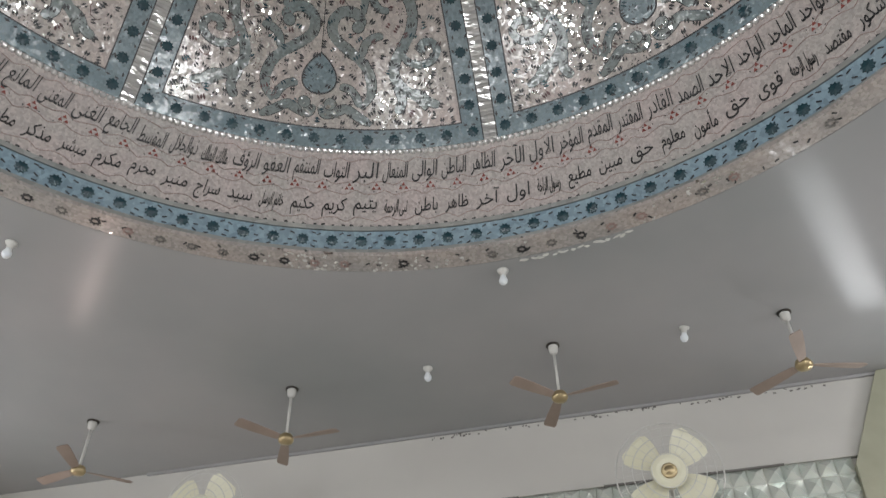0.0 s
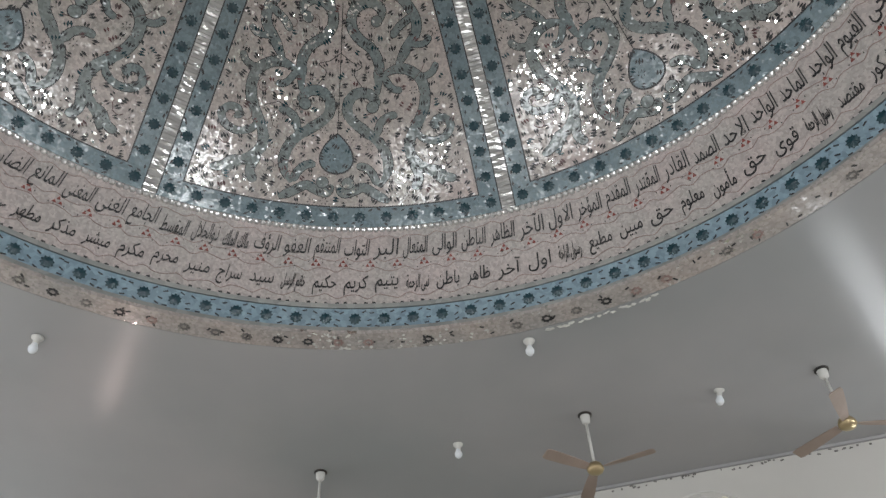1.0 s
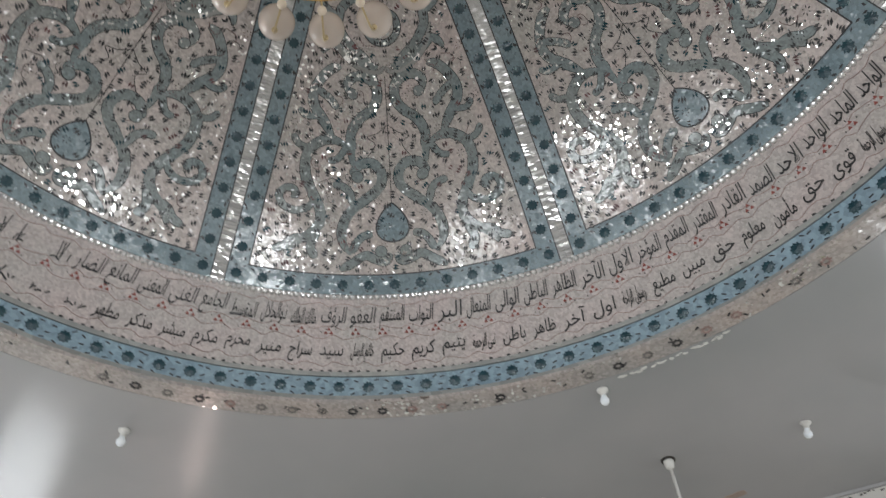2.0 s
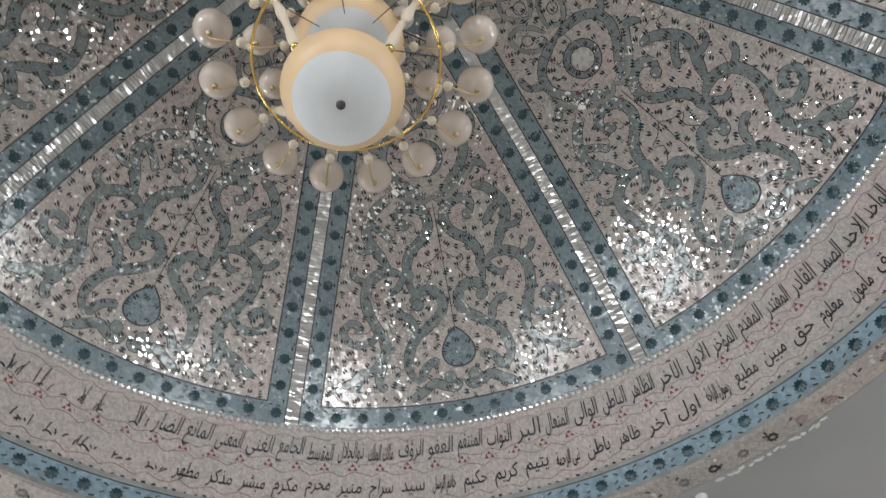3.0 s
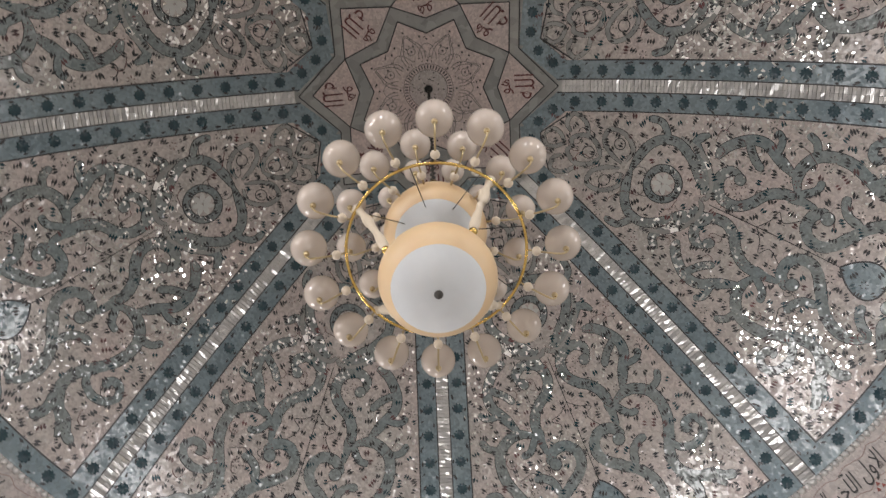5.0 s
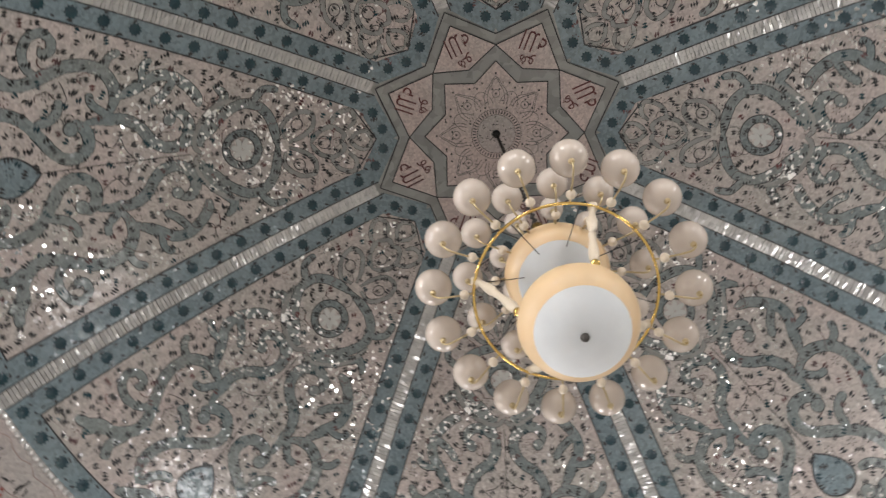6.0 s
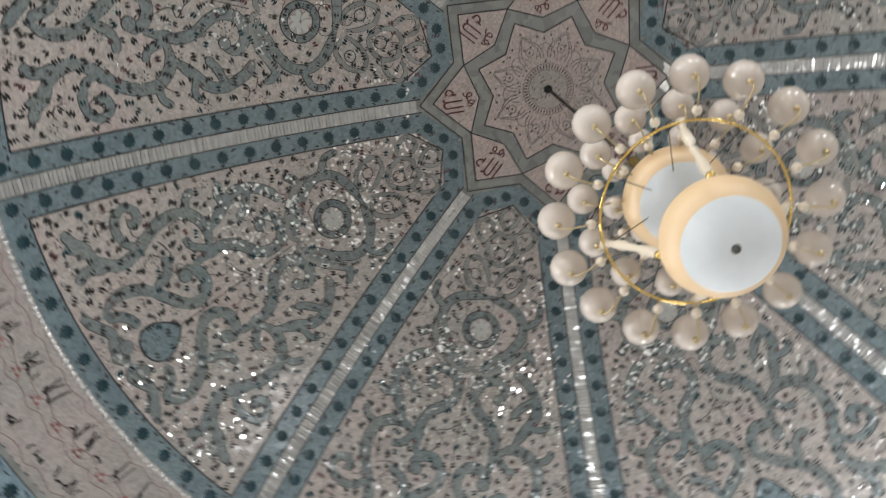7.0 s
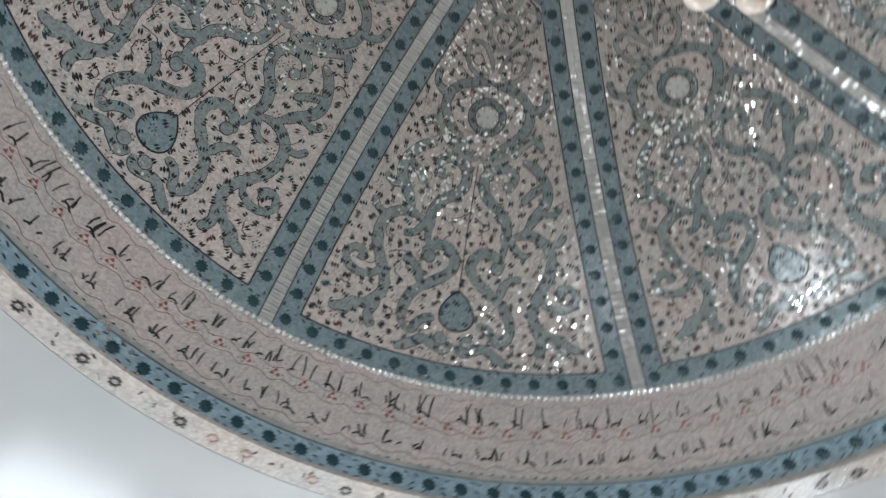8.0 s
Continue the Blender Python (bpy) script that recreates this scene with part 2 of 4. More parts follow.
def ribbon(shape, line, width, lift, closed=False, low=-0.01):
    """A flat strip with thickness along a line of (azimuth, angle) on the dome; width may be a list."""
    c = Vector((0, 0, ZC))
    p = [surf(a, t) for a, t in line]
    n = len(p)
    v, f = [], []
    for i in range(n):
        b = p[(i + 1) % n] if closed or i + 1 < n else p[i]
        a = p[i - 1] if closed or i > 0 else p[i]
        side = (b - a).cross(c - p[i]).normalized()
        w = (width[i] if isinstance(width, (list, tuple)) else width) / 2
        v += [lay(p[i] + side * w, lift), lay(p[i] - side * w, lift), lay(p[i] - side * w, low), lay(p[i] + side * w, low)]
    for i in range(n if closed else n - 1):
        a, b = 4 * i, 4 * ((i + 1) % n)
        f += [(a, b, b + 1, a + 1), (a + 1, b + 1, b + 2, a + 2), (a + 3, b + 3, b, a)]
    if not closed:
        f += [(0, 1, 2, 3), (4 * n - 1, 4 * n - 2, 4 * n - 3, 4 * n - 4)]
    shape.add(v, f)


def patch(shape, rim, lift, rings=4, low=-0.01):
    """A filled piece with thickness inside a closed line of (azimuth, angle) on the dome."""
    p = [surf(a, t) for a, t in rim]
    mid = sum(p, Vector()) / len(p)
    n = len(p)
    v, f = [lay(mid, lift)], []
    for k in range(1, rings + 1):
        v += [lay(mid + (q - mid) * k / rings, lift) for q in p]
    v += [lay(q, low) for q in p]
    for i in range(n):
        j = (i + 1) % n
        f.append((0, 1 + i, 1 + j))
        for k in range(rings):
            a = 1 + k * n
            f.append((a + i, a + n + i, a + n + j, a + j))
    shape.add(v, f)


def ring_line(th, n=240):
    return [(360 * i / n, th) for i in range(n)]


def zone(th0, th1, lift, material, name, n=192, k=4):
    """A ring-shaped stretch of the dome between two angles."""
    v, f = [], []
    for j in range(k + 1):
        th = th0 + (th1 - th0) * j / k
        v += [surf(360 * i / n, th, lift) for i in range(n)]
    for j in range(k):
        for i in range(n):
            a, b = j * n + i, j * n + (i + 1) % n
            f.append((a, a + n, b + n, b))
    return mesh_of(name, v, f, material, True)


def star_mesh(name, r_out, r_in, points, material, h=0.012):
    """A low many-pointed rosette."""
    n = points * 2
    v = [((r_out if i % 2 else r_in) * math.cos(math.pi * i / points), (r_out if i % 2 else r_in) * math.sin(math.pi * i / points), z) for z in (-0.004, h * 0.6) for i in range(n)]
    v.append((0, 0, h))
    f = [(i, (i + 1) % n, n + (i + 1) % n, n + i) for i in range(n)] + [(n + i, n + (i + 1) % n, 2 * n) for i in range(n)]
    return mesh_of(name, v, f, material)


# ---------------------------------------------------------------- dome
dome = empty("dome", label="dome lined with pink mirror mosaic between eight ribs", category="dome", kind="structure")
part("shell", zone(0.05, 63.3, 0.0, M["ground"], "shell", 160, 48), dome, "pink mosaic with small mirror pieces")
part("shell_back", zone(0.05, 73.5, -0.25, M["wall"], "shell_back", 96, 32), dome, "plain masonry back")
frieze = part("frieze", zone(63.3, 72.5, 0.0, M["frieze"], "frieze", 192, 6), dome, "pale pink frieze with two lines of writing")
blue_ring = part("blue_ring", zone(72.8, 75.3, 0.012, M["bright_blue"], "blue_ring"), dome, "light blue border ring")
sh = Shape()
for th, w in ((72.62, 0.035), (75.42, 0.04)):
    ribbon(sh, ring_line(th), w, 0.03, True)
part("moulding", sh.mesh("moulding", M["grey"]), dome, "grey moulding")
LEDGE = 3.65                                  # inner edge of the flat ledge under the dome
rim_r = RHO * math.sin(radians(TH_END))
v = [(r * math.cos(2 * math.pi * i / 192), r * math.sin(2 * math.pi * i / 192), z) for r, z in ((LEDGE, CEIL + 0.03), (LEDGE, CEIL), (rim_r, CEIL), (rim_r, CEIL + 0.03)) for i in range(192)]
f = [(192 * k + i, 192 * k + (i + 1) % 192, 192 * ((k + 1) % 4) + (i + 1) % 192, 192 * ((k + 1) % 4) + i) for k in range(4) for i in range(192)]
part("lower_border", mesh_of("lower_border", v, f, M["stained"]), dome, "faded glossy flower border on a flat ledge")


def ledge_m(az, r, spin=0.0):
    """Pose on the underside of the ledge: z down into the room."""
    return pose(0, 0, 0, 0, 0, az) @ pose(r, 0, CEIL, 180, 0, spin)



star = star_mesh("star", 0.047, 0.034, 10, M["dot"])
for i in range(111):
    part("star", star, blue_ring, m=surf_m(86.85 + 360 * i / 111, 74.06, 0.013, i * 7))

# bead ring
sh = Shape()
bead = [(0.0, 0.027), (0.012, 0.025), (0.020, 0.018), (0.0255, 0.008), (0.026, -0.004)]
for i in range(460):
    sh.lathe(bead[::-1], 6, surf_m(360 * i / 460, TH_J, 0.0))
beads = part("bead_ring", sh.mesh("bead_ring", M["bead_glass"]), dome, "ring of small mirror beads", kind="stuff")

STRIP, DOT_X, EDGE = 0.05, 0.125, 0.205       # half widths of a rib: mirror strip, dots, blue bands
TIP, VEE, GREY = 0.961, 0.729, 0.115          # crown star: its tips, its inner corners, the grey band round it
for az in RIBS:
    bed = Shape()
    ribbon(bed, [(az, 15.4 + 47.6 * i / 40) for i in range(41)], 2 * STRIP + 0.006, 0.005)
    rib = part("rib", bed.mesh("rib", M["grey"]), dome, "rib of cut mirror strips on a grey bed")
    sh = Shape()
    th = 16.2
    k = 0
    while th < 62.9:
        # one row: tilted little mirror facets across the rib
        d = math.degrees(0.029 / RHO)
        for j in range(2):
            x0, x1 = -STRIP + j * STRIP + 0.001, -STRIP + (j + 1) * STRIP - 0.001
            pts = [sector_point(az, x, t) for x, t in ((x0, th), (x1, th), (x1, th + d * 0.92), (x0, th + d * 0.92))]
            lean = (0.0050 if k % 2 else 0.0) + random.uniform(-0.0025, 0.0025)
            sag = random.uniform(-0.0022, 0.0022)
            lifts = [0.012 - sag, 0.012 + sag, 0.012 + lean - sag, 0.012 + lean + sag]
            v = [surf(a, t, h) for (a, t), h in zip(pts, lifts)] + [surf(a, t, -0.005) for a, t in pts]
            sh.add(v, [(0, 3, 2, 1), (0, 1, 5, 4), (1, 2, 6, 5), (2, 3, 7, 6), (3, 0, 4, 7)])
        th += d
        k += 1
    part("mirror_strip", sh.mesh("mirror_strip", M["rib_glass"]), rib, kind="stuff")


def build_panel(am, first):
    """One of the eight panels between two ribs, with its blue border, scrolls and flowers."""
    v, f = [], []
    for j in range(33):
        for i in range(13):
            v.append(surf(am - 22.5 + 45 * i / 12, 10.0 + 53.0 * j / 32, 0.0018))
    for j in range(32):
        for i in range(12):
            a = 13 * j + i
            f.append((a, a + 13, a + 14, a + 1))
    panel = part("panel", mesh_of("panel", v, f, M["ground"], True), dome, "mosaic panel with grey-blue scrolls and small flowers")
    sp = lambda x, th: sector_point(am, x, th)
    rib_x = lambda th: math.radians(22.5) * RHO * math.sin(radians(th))
    # border
    sh, ln = Shape(), Shape()
    t0, t1 = 15.6, 62.9
    mid = (STRIP + EDGE) / 2
    ths = [t0 + (t1 - t0) * i / 40 for i in range(41)]
    for s in (-1, 1):
        ribbon(sh, [sp(s * (rib_x(t) - mid), t) for t in ths], EDGE - STRIP, 0.008)
        for e, a, b in ((STRIP + 0.003, t0, t1), (EDGE, t0 + 3.3, 60.7)):
            ribbon(ln, [sp(s * (rib_x(t) - e), t) for t in [a + (b - a) * i / 40 for i in range(41)]], 0.010, 0.011)
    w = rib_x(61.8) - STRIP
    ribbon(sh, [sp(-w + 2 * w * i / 30, 61.8) for i in range(31)], 0.165, 0.0085)
    w = rib_x(60.6) - EDGE
    ribbon(ln, [sp(-w + 2 * w * i / 30, 60.62) for i in range(31)], 0.010, 0.0115)
    # inner end: a vee that points to the crown
    c = radians(am)
    u, side = np.array([math.cos(c), math.sin(c)]), np.array([math.sin(c), -math.cos(c)])
    for s in (-1, 1):
        p0 = u * VEE + u * (GREY + 0.066)
        p1 = (u * math.cos(radians(22.5)) + s * side * math.sin(radians(22.5))) * TIP + u * (GREY + 0.085) - s * side * 0.03
        ext = p0 - (p1 - p0) * 0.06
        ribbon(sh, [crown_point(*(ext + (p1 - ext) * k / 8)) for k in range(9)], 0.165, 0.0095)
        q0, q1 = p0 + u * 0.095, p1 + u * 0.10 - s * side * 0.07
        ribbon(ln, [crown_point(*(q0 + (q1 - q0) * k / 8)) for k in range(9)], 0.010, 0.012)
        for k in (0.14, 0.55):
            a, t = crown_point(*(p0 + (p1 - p0) * (k + 0.1)))
            part("star", star, panel, m=surf_m(a, t, 0.009, s * 9))
    border = part("border", sh.mesh("border", M["blue"]), panel, "grey-blue tile border")
    part("border_line", ln.mesh("border_line", M["ink"]), panel, "thin black outline")
    # dots of the border
    step = 3.14
    t = 17.85
    while t < 60.5:
        for s in (-1, 1):
            a, th = sp(s * (rib_x(t) - DOT_X), t)
            part("star", star, border, m=surf_m(a, th, 0.009, t * 31))
        t += step
    n = 13
    w = rib_x(61.8) - DOT_X
    for i in range(n):
        a, th = sp(-w + 2 * w * i / (n - 1), 61.85)
        part("star", star, border, m=surf_m(a, th, 0.009, i * 13))
    return panel


PANELS = [build_panel(45.0 * i, i) for i in range(8)]


# ---------------------------------------------------------------- crown of the dome


def crown_star(r_tip, r_in, turn):
    out = []
    for i in range(16):
        r, a = (r_tip if i % 2 == 0 else r_in), radians(turn + 22.5 * i)
        out.append(np.array([r * math.cos(a), r * math.sin(a)]))
    return out


def edge_line(p, q, n=6):
    return [crown_point(*(p + (q - p) * i / n)) for i in range(n + 1)]


grey = Shape()
lines = Shape()
outer = crown_star(TIP, VEE, 22.5)            # tips on the ribs
inner = crown_star(0.60, 0.455, 0.0)          # inner star, tips on the panels' middles
inner_out = crown_star(VEE, 0.575, 0.0)
wide = [p * (1 + 1.6 * GREY / TIP) for p in outer]
patch(grey, [q for i in range(16) for q in edge_line(wide[i], wide[(i + 1) % 16])[:-1]], 0.004, 10)
crown = part("crown", grey.mesh("crown", M["grey"]), dome, "grey-green band round an eight-pointed star at the crown")
for i in range(0, 16, 2):
    tip, l, r = outer[i], outer[i - 1], outer[(i + 1) % 16]
    back = tip / np.linalg.norm(tip) * 0.575
    k = Shape()
    rim = edge_line(tip, l)[:-1] + edge_line(l, back)[:-1] + edge_line(back, r)[:-1] + edge_line(r, tip)[:-1]
    patch(k, rim, 0.010, 3)
    kite = part("kite_tile", k.mesh("kite_tile", M["kite"]), crown, "pink kite-shaped tile with red-brown writing")
    for a, b in ((tip, l), (l, back), (back, r), (r, tip)):
        ribbon(lines, edge_line(a, b), 0.009, 0.013)
    # the outline of the grey band
    for a, b in ((outer[i - 1], tip), (tip, outer[(i + 1) % 16])):
        ribbon(lines, edge_line(a * (1 + GREY / TIP), b * (1 + GREY / TIP)), 0.009, 0.012)
k = Shape()
patch(k, [q for i in range(16) for q in edge_line(inner[i], inner[(i + 1) % 16])[:-1]], 0.010, 8)
centre = part("centre_star", k.mesh("centre_star", M["kite"]), crown, "pink star with fine flowers")
for i in range(16):
    ribbon(lines, edge_line(inner[i], inner[(i + 1) % 16]), 0.009, 0.013)
for rr in (0.16, 0.207):
    ribbon(lines, [(360 * i / 64, math.degrees(rr / RHO)) for i in range(64)], 0.004, 0.013, True)
for i in range(48):
    ribbon(lines, [(7.5 * i, math.degrees(0.170 / RHO)), (7.5 * i, math.degrees(0.198 / RHO))], 0.009, 0.014)
fine = Shape()
for j in range(8):
    # a pointed arch in every tip, a small lobe between two tips
    a = radians(45 * j)
    e, f2 = np.array([math.cos(a), math.sin(a)]), np.array([-math.sin(a), math.cos(a)])
    for q in (1.0, 0.72):
        arch = [(0.245, -0.085 * q), (0.30, -0.10 * q), (0.36, -0.085 * q), (0.40, -0.055 * q), (0.425 + 0.05 * q, 0.0)]
        arch = arch + [(u, -w) for u, w in arch[-2::-1]]
        ribbon(fine, [crown_point(*(e * u + f2 * w)) for u, w in smooth_line(arch, 3)], 0.006, 0.0125)
    ribbon(fine, [crown_point(*(e * (0.335 + 0.032 * math.cos(t)) + f2 * 0.032 * math.sin(t))) for t in [2 * math.pi * q / 16 for q in range(16)]], 0.006, 0.0125, True)
    b = a + radians(22.5)
    e, f2 = np.array([math.cos(b), math.sin(b)]), np.array([-math.sin(b), math.cos(b)])
    ribbon(fine, [crown_point(*(e * (0.245 + 0.13 * math.sin(t)) + f2 * 0.075 * math.cos(t))) for t in [math.pi * k / 12 for k in range(13)]], 0.005, 0.0125)
marks = Shape()
rnd_c = random.Random(3)
for i in range(150):
    rr, a = rnd_c.uniform(0.03, 0.46), rnd_c.uniform(0, 360)
    if 0.14 < rr < 0.22:
        continue
    marks.box(rnd_c.uniform(0.010, 0.022), 0.006, 0.01, surf_m(a, math.degrees(rr / RHO), 0.009, rnd_c.uniform(0, 180)))
part("crown_vines", fine.mesh("crown_vines", M["grey_marks_shade"]), centre, "fine grey arches")
dots = Shape()
for j in range(8):
    for rr, da in ((0.50, 0.0), (0.335, 0.0), (0.37, 4.5), (0.37, -4.5), (0.41, 22.5), (0.235, 22.5), (0.435, 15.0), (0.435, -15.0)):
        dots.lathe([(0.011, -0.004), (0.009, 0.005), (0.0, 0.007)], 5, surf_m(45 * j + da, math.degrees(rr / RHO), 0.008))
part("crown_dots", dots.mesh("crown_dots", M["ink"]), centre, "small dark dots", kind="stuff")
disc = Shape()
patch(disc, [(7.5 * i, math.degrees(0.157 / RHO)) for i in range(48)], 0.0135, 3)
part("hook_rose", disc.mesh("hook_rose", M["frieze"]), centre, "round grey plate at the middle of the star")
part("crown_marks", marks.mesh("crown_marks", M["ink"]), centre, "fine dark leaf marks", kind="stuff")
part("outline", lines.mesh("outline", M["ink"]), crown, "thin black outlines")

# ---------------------------------------------------------------- ceiling
h = RHO * math.sin(radians(TH_END)) + 0.004
sh = Shape()
n = 192
inner_c, outer_c = [], []
for i in range(n):
    a = 2 * math.pi * i / n
    d = Vector((math.cos(a), math.sin(a), 0))
    rel = a - radians(TURN)
    reach = (WALL + 0.25) / max(abs(math.cos(rel)), abs(math.sin(rel)))
    inner_c.append(d * h)
    outer_c.append(d * reach)
v = [p + Vector((0, 0, z)) for z in (CEIL, CEIL + 0.3) for p in inner_c + outer_c]
f = []
for i in range(n):
    j = (i + 1) % n
    f += [(i, j, n + j, n + i), (2 * n + i, 3 * n + i, 3 * n + j, 2 * n + j), (i, 2 * n + i, 2 * n + j, j), (n + i, n + j, 3 * n + j, 3 * n + i)]
tagged(new("ceiling", mesh_of("ceiling", v, f, M["ceiling"])), "flat grey-white gloss-painted ceiling round the dome", "ceiling", kind="structure")

# ---------------------------------------------------------------- floor and walls
# unseen floor, serves as a pale reflector that brightens dome and ceiling
sh = Shape().box(2 * WALL + 1, 2 * WALL + 1, 0.2, pose(0, 0, FLOOR - 0.1, 0, 0, TURN))
tagged(new("floor", sh.mesh("floor", M["floor"])), "unseen floor of the hall, made pale to bounce light upward", "floor", kind="structure")


def wall_pose(az, along, z, out=0.0):
    """On the wall at azimuth az: x along it, y out through it, z up."""
    a = radians(az)
    nn, s = Vector((math.cos(a), math.sin(a), 0)), Vector((math.sin(a), -math.cos(a), 0))
    m = Matrix((s, nn, Vector((0, 0, 1)))).transposed().to_4x4()
    m.translation = nn * (WALL + out) + s * along + Vector((0, 0, z))
    return m


for name, az in (("wall_north", TURN), ("wall_west", TURN + 90), ("wall_south", TURN + 180), ("wall_east", TURN + 270)):
    sh = Shape()
    back = 0.425 if az == TURN else 0.125
    x = -WALL - 0.25
    for s, z0, z1, w, power in sorted(OPENINGS[az]):
        sh.box(s - w / 2 - x, 0.25, CEIL, wall_pose(az, (x + s - w / 2) / 2, CEIL / 2, back))
        sh.box(w, 0.25, z0, wall_pose(az, s, z0 / 2, back))
        sh.box(w, 0.25, CEIL - z1, wall_pose(az, s, (CEIL + z1) / 2, back))
        x = s + w / 2
    sh.box(WALL + 0.25 - x, 0.25, CEIL, wall_pose(az, (x + WALL + 0.25) / 2, CEIL / 2, back))
    tagged(new(name, sh.mesh(name, M["wall"])), "cream-painted wall of the hall", "wall", kind="structure")

beam = tagged(new("beam", Shape().box(2 * WALL, 0.3, 0.717, wall_pose(TURN, 0, CEIL - 0.3585 - 0.002, 0.15)).mesh("beam", M["wall"])),
              "cream-painted beam under the ceiling", "beam", kind="structure")

# ---------------------------------------------------------------- chandelier
def sphere_profile(r, n=12, cut=0.0):
    return [(r * math.sin(math.pi * (i / n)), -r * math.cos(math.pi * (i / n))) for i in range(n + 1) if i / n >= cut]


chand = empty("chandelier", pose(0, 0, 0), label="tiered chandelier with opal glass globes, brass ring and amber-rimmed bowls", category="chandelier")


def at_angle(r, deg, z):
    return Vector((r * math.cos(radians(deg)), r * math.sin(radians(deg)), z))


stem = Shape().lathe([(0.000, 4.216), (0.015, 4.216), (0.015, 4.497), (0.043, 4.532), (0.051, 4.585), (0.025, 4.637), (0.015, 4.673), (0.015, 4.813), (0.038, 4.848), (0.043, 4.901), (0.015, 4.953), (0.012, 5.225), (0.025, 5.243), (0.025, 5.269), (0.000, 5.269)], 20)
part("stem", stem.mesh("stem", M["brass"], True), chand, "brass centre stem")
link = Shape()
z = 5.26
i = 0
while z < 8.5:
    t = [2 * math.pi * q / 10 for q in range(11)]
    a = 90 * (i % 2)
    link.tube([at_angle(0.012 * math.cos(q), a, 0) + Vector((0, 0, z + 0.028 + 0.028 * math.sin(q))) for q in t], 0.0035, 5)
    z += 0.047
    i += 1
part("chain", link.mesh("chain", M["iron"], True), chand, "dark hanging chain")
hook = Shape().lathe([(0.0, RHO + ZC - 0.05), (0.03, RHO + ZC - 0.05), (0.035, RHO + ZC - 0.02), (0.02, RHO + ZC), (0.0, RHO + ZC)], 16)
part("hook_plate", hook.mesh("hook_plate", M["iron"], True), chand, "dark hook plate at the crown")


def bowl(z0, r):
    """A shallow glass bowl: white bottom, amber rim, brass knob below."""
    white = [(0.0, z0)] + [(r * 0.77 * i / 8, z0 + 0.0382 * (i / 8) ** 2) for i in range(1, 9)]
    rim = [(r * 0.77, z0 + 0.0382), (r * 0.86, z0 + 0.0527), (r * 0.95, z0 + 0.0765), (r, z0 + 0.1105), (r * 0.985, z0 + 0.1275), (r * 0.93, z0 + 0.1292), (r * 0.9, z0 + 0.1020), (r * 0.75, z0 + 0.0680), (0.02, z0 + 0.0425)]
    b = part("bowl", Shape().lathe(rim, 48).mesh("bowl", M["amber"], True), chand, "glass bowl with a broad amber rim")
    part("bowl_bottom", Shape().lathe(white, 48).mesh("bowl_bottom", M["opal_white"], True), b, "white glass bottom")
    part("knob", Shape().lathe([(0.0, z0 - 0.0187), (0.007, z0 - 0.0170), (0.010, z0 - 0.0085), (0.013, z0 - 0.0034), (0.013, z0 + 0.0017), (0.0, z0 + 0.0034)], 16).mesh("knob", M["iron"], True), b, "dark metal knob")


bowl(4.012, 0.175)
bowl(4.48, 0.18)
RING_R, RING_Z = 0.29, 4.38
part("ring", Shape().tube([at_angle(RING_R, 3.75 * i, RING_Z) for i in range(97)], 0.0050, 8).mesh("ring", M["brass"], True), chand, "thin polished brass ring")
for a in ARMS:
    pts = [at_angle(RING_R + 0.004, a, RING_Z + 0.017), at_angle(0.262, a, 4.362), at_angle(0.212, a, 4.26), at_angle(0.17, a, 4.155)]
    part("bowl_arm", Shape().tube(smooth_line(pts, 4), [0.0136 + 0.0034 * math.sin(i * 1.4) for i in range(13)], 10).mesh("bowl_arm", M["cream"], True), chand, "cream turned arm that carries the lower bowl")
    part("arm_cap", Shape().lathe(sphere_profile(0.0136), 10, Matrix.Translation(at_angle(0.172, a, 4.15))).mesh("arm_cap", M["brass"], True), chand, "brass cap")
for a in range(0, 360, 45):
    part("tie_wire", Shape().tube([at_angle(RING_R, a + 8, RING_Z), at_angle(0.12, a + 8, 4.505)], 0.0016, 5).mesh("tie_wire", M["iron"]), chand, "thin dark wire")


def globe_arm(a, r, z, rad, bead_r, root):
    """A cup and opal globe on a bent brass arm, with a cream ball at the bend."""
    o = at_angle(r, a, z)
    g = part("globe", GLOBE[rad], chand, "opal glass globe", Matrix.Translation(o))
    part("cup", CUP, g, "brass lamp cup", Matrix.Translation((0, 0, -rad)))
    part("glint_pin", PIN, g, "brass pin that also stands for the glint under the globe", Matrix.Translation((0, 0, -rad)))
    pts = [at_angle(r, a, z - rad - 0.026), at_angle(r - 0.026, a, z - rad - 0.047), at_angle(bead_r, a, z - rad - 0.017), at_angle(root, a, z - rad + 0.004)]
    arm = part("globe_arm", Shape().tube(smooth_line(pts, 4), 0.0034, 6).mesh("globe_arm", M["gold_dull"], True), chand, "thin bent brass arm")
    part("arm_ball", BALL, arm, "cream ball on the arm", Matrix.Translation(at_angle(bead_r, a, z - rad - 0.017)))


GLOBE = {r: Shape().lathe(sphere_profile(r, 16), 24).mesh("globe", M["opal"], True) for r in (0.060, 0.0525, 0.0425)}
CUP = Shape().lathe([(0.0, -0.014), (0.006, -0.013), (0.010, -0.004), (0.011, 0.003), (0.008, 0.004)], 12).mesh("cup", M["gold_dull"], True)
# polished pin doubles as the bright glint at the bottom of a globe
PIN = Shape().lathe([(0.0, -0.029), (0.003, -0.027), (0.0034, -0.014), (0.0, -0.012)], 8).mesh("glint_pin", M["brass"], True)
BALL = Shape().lathe(sphere_profile(0.0158, 8), 12).mesh("arm_ball", M["cream"], True)
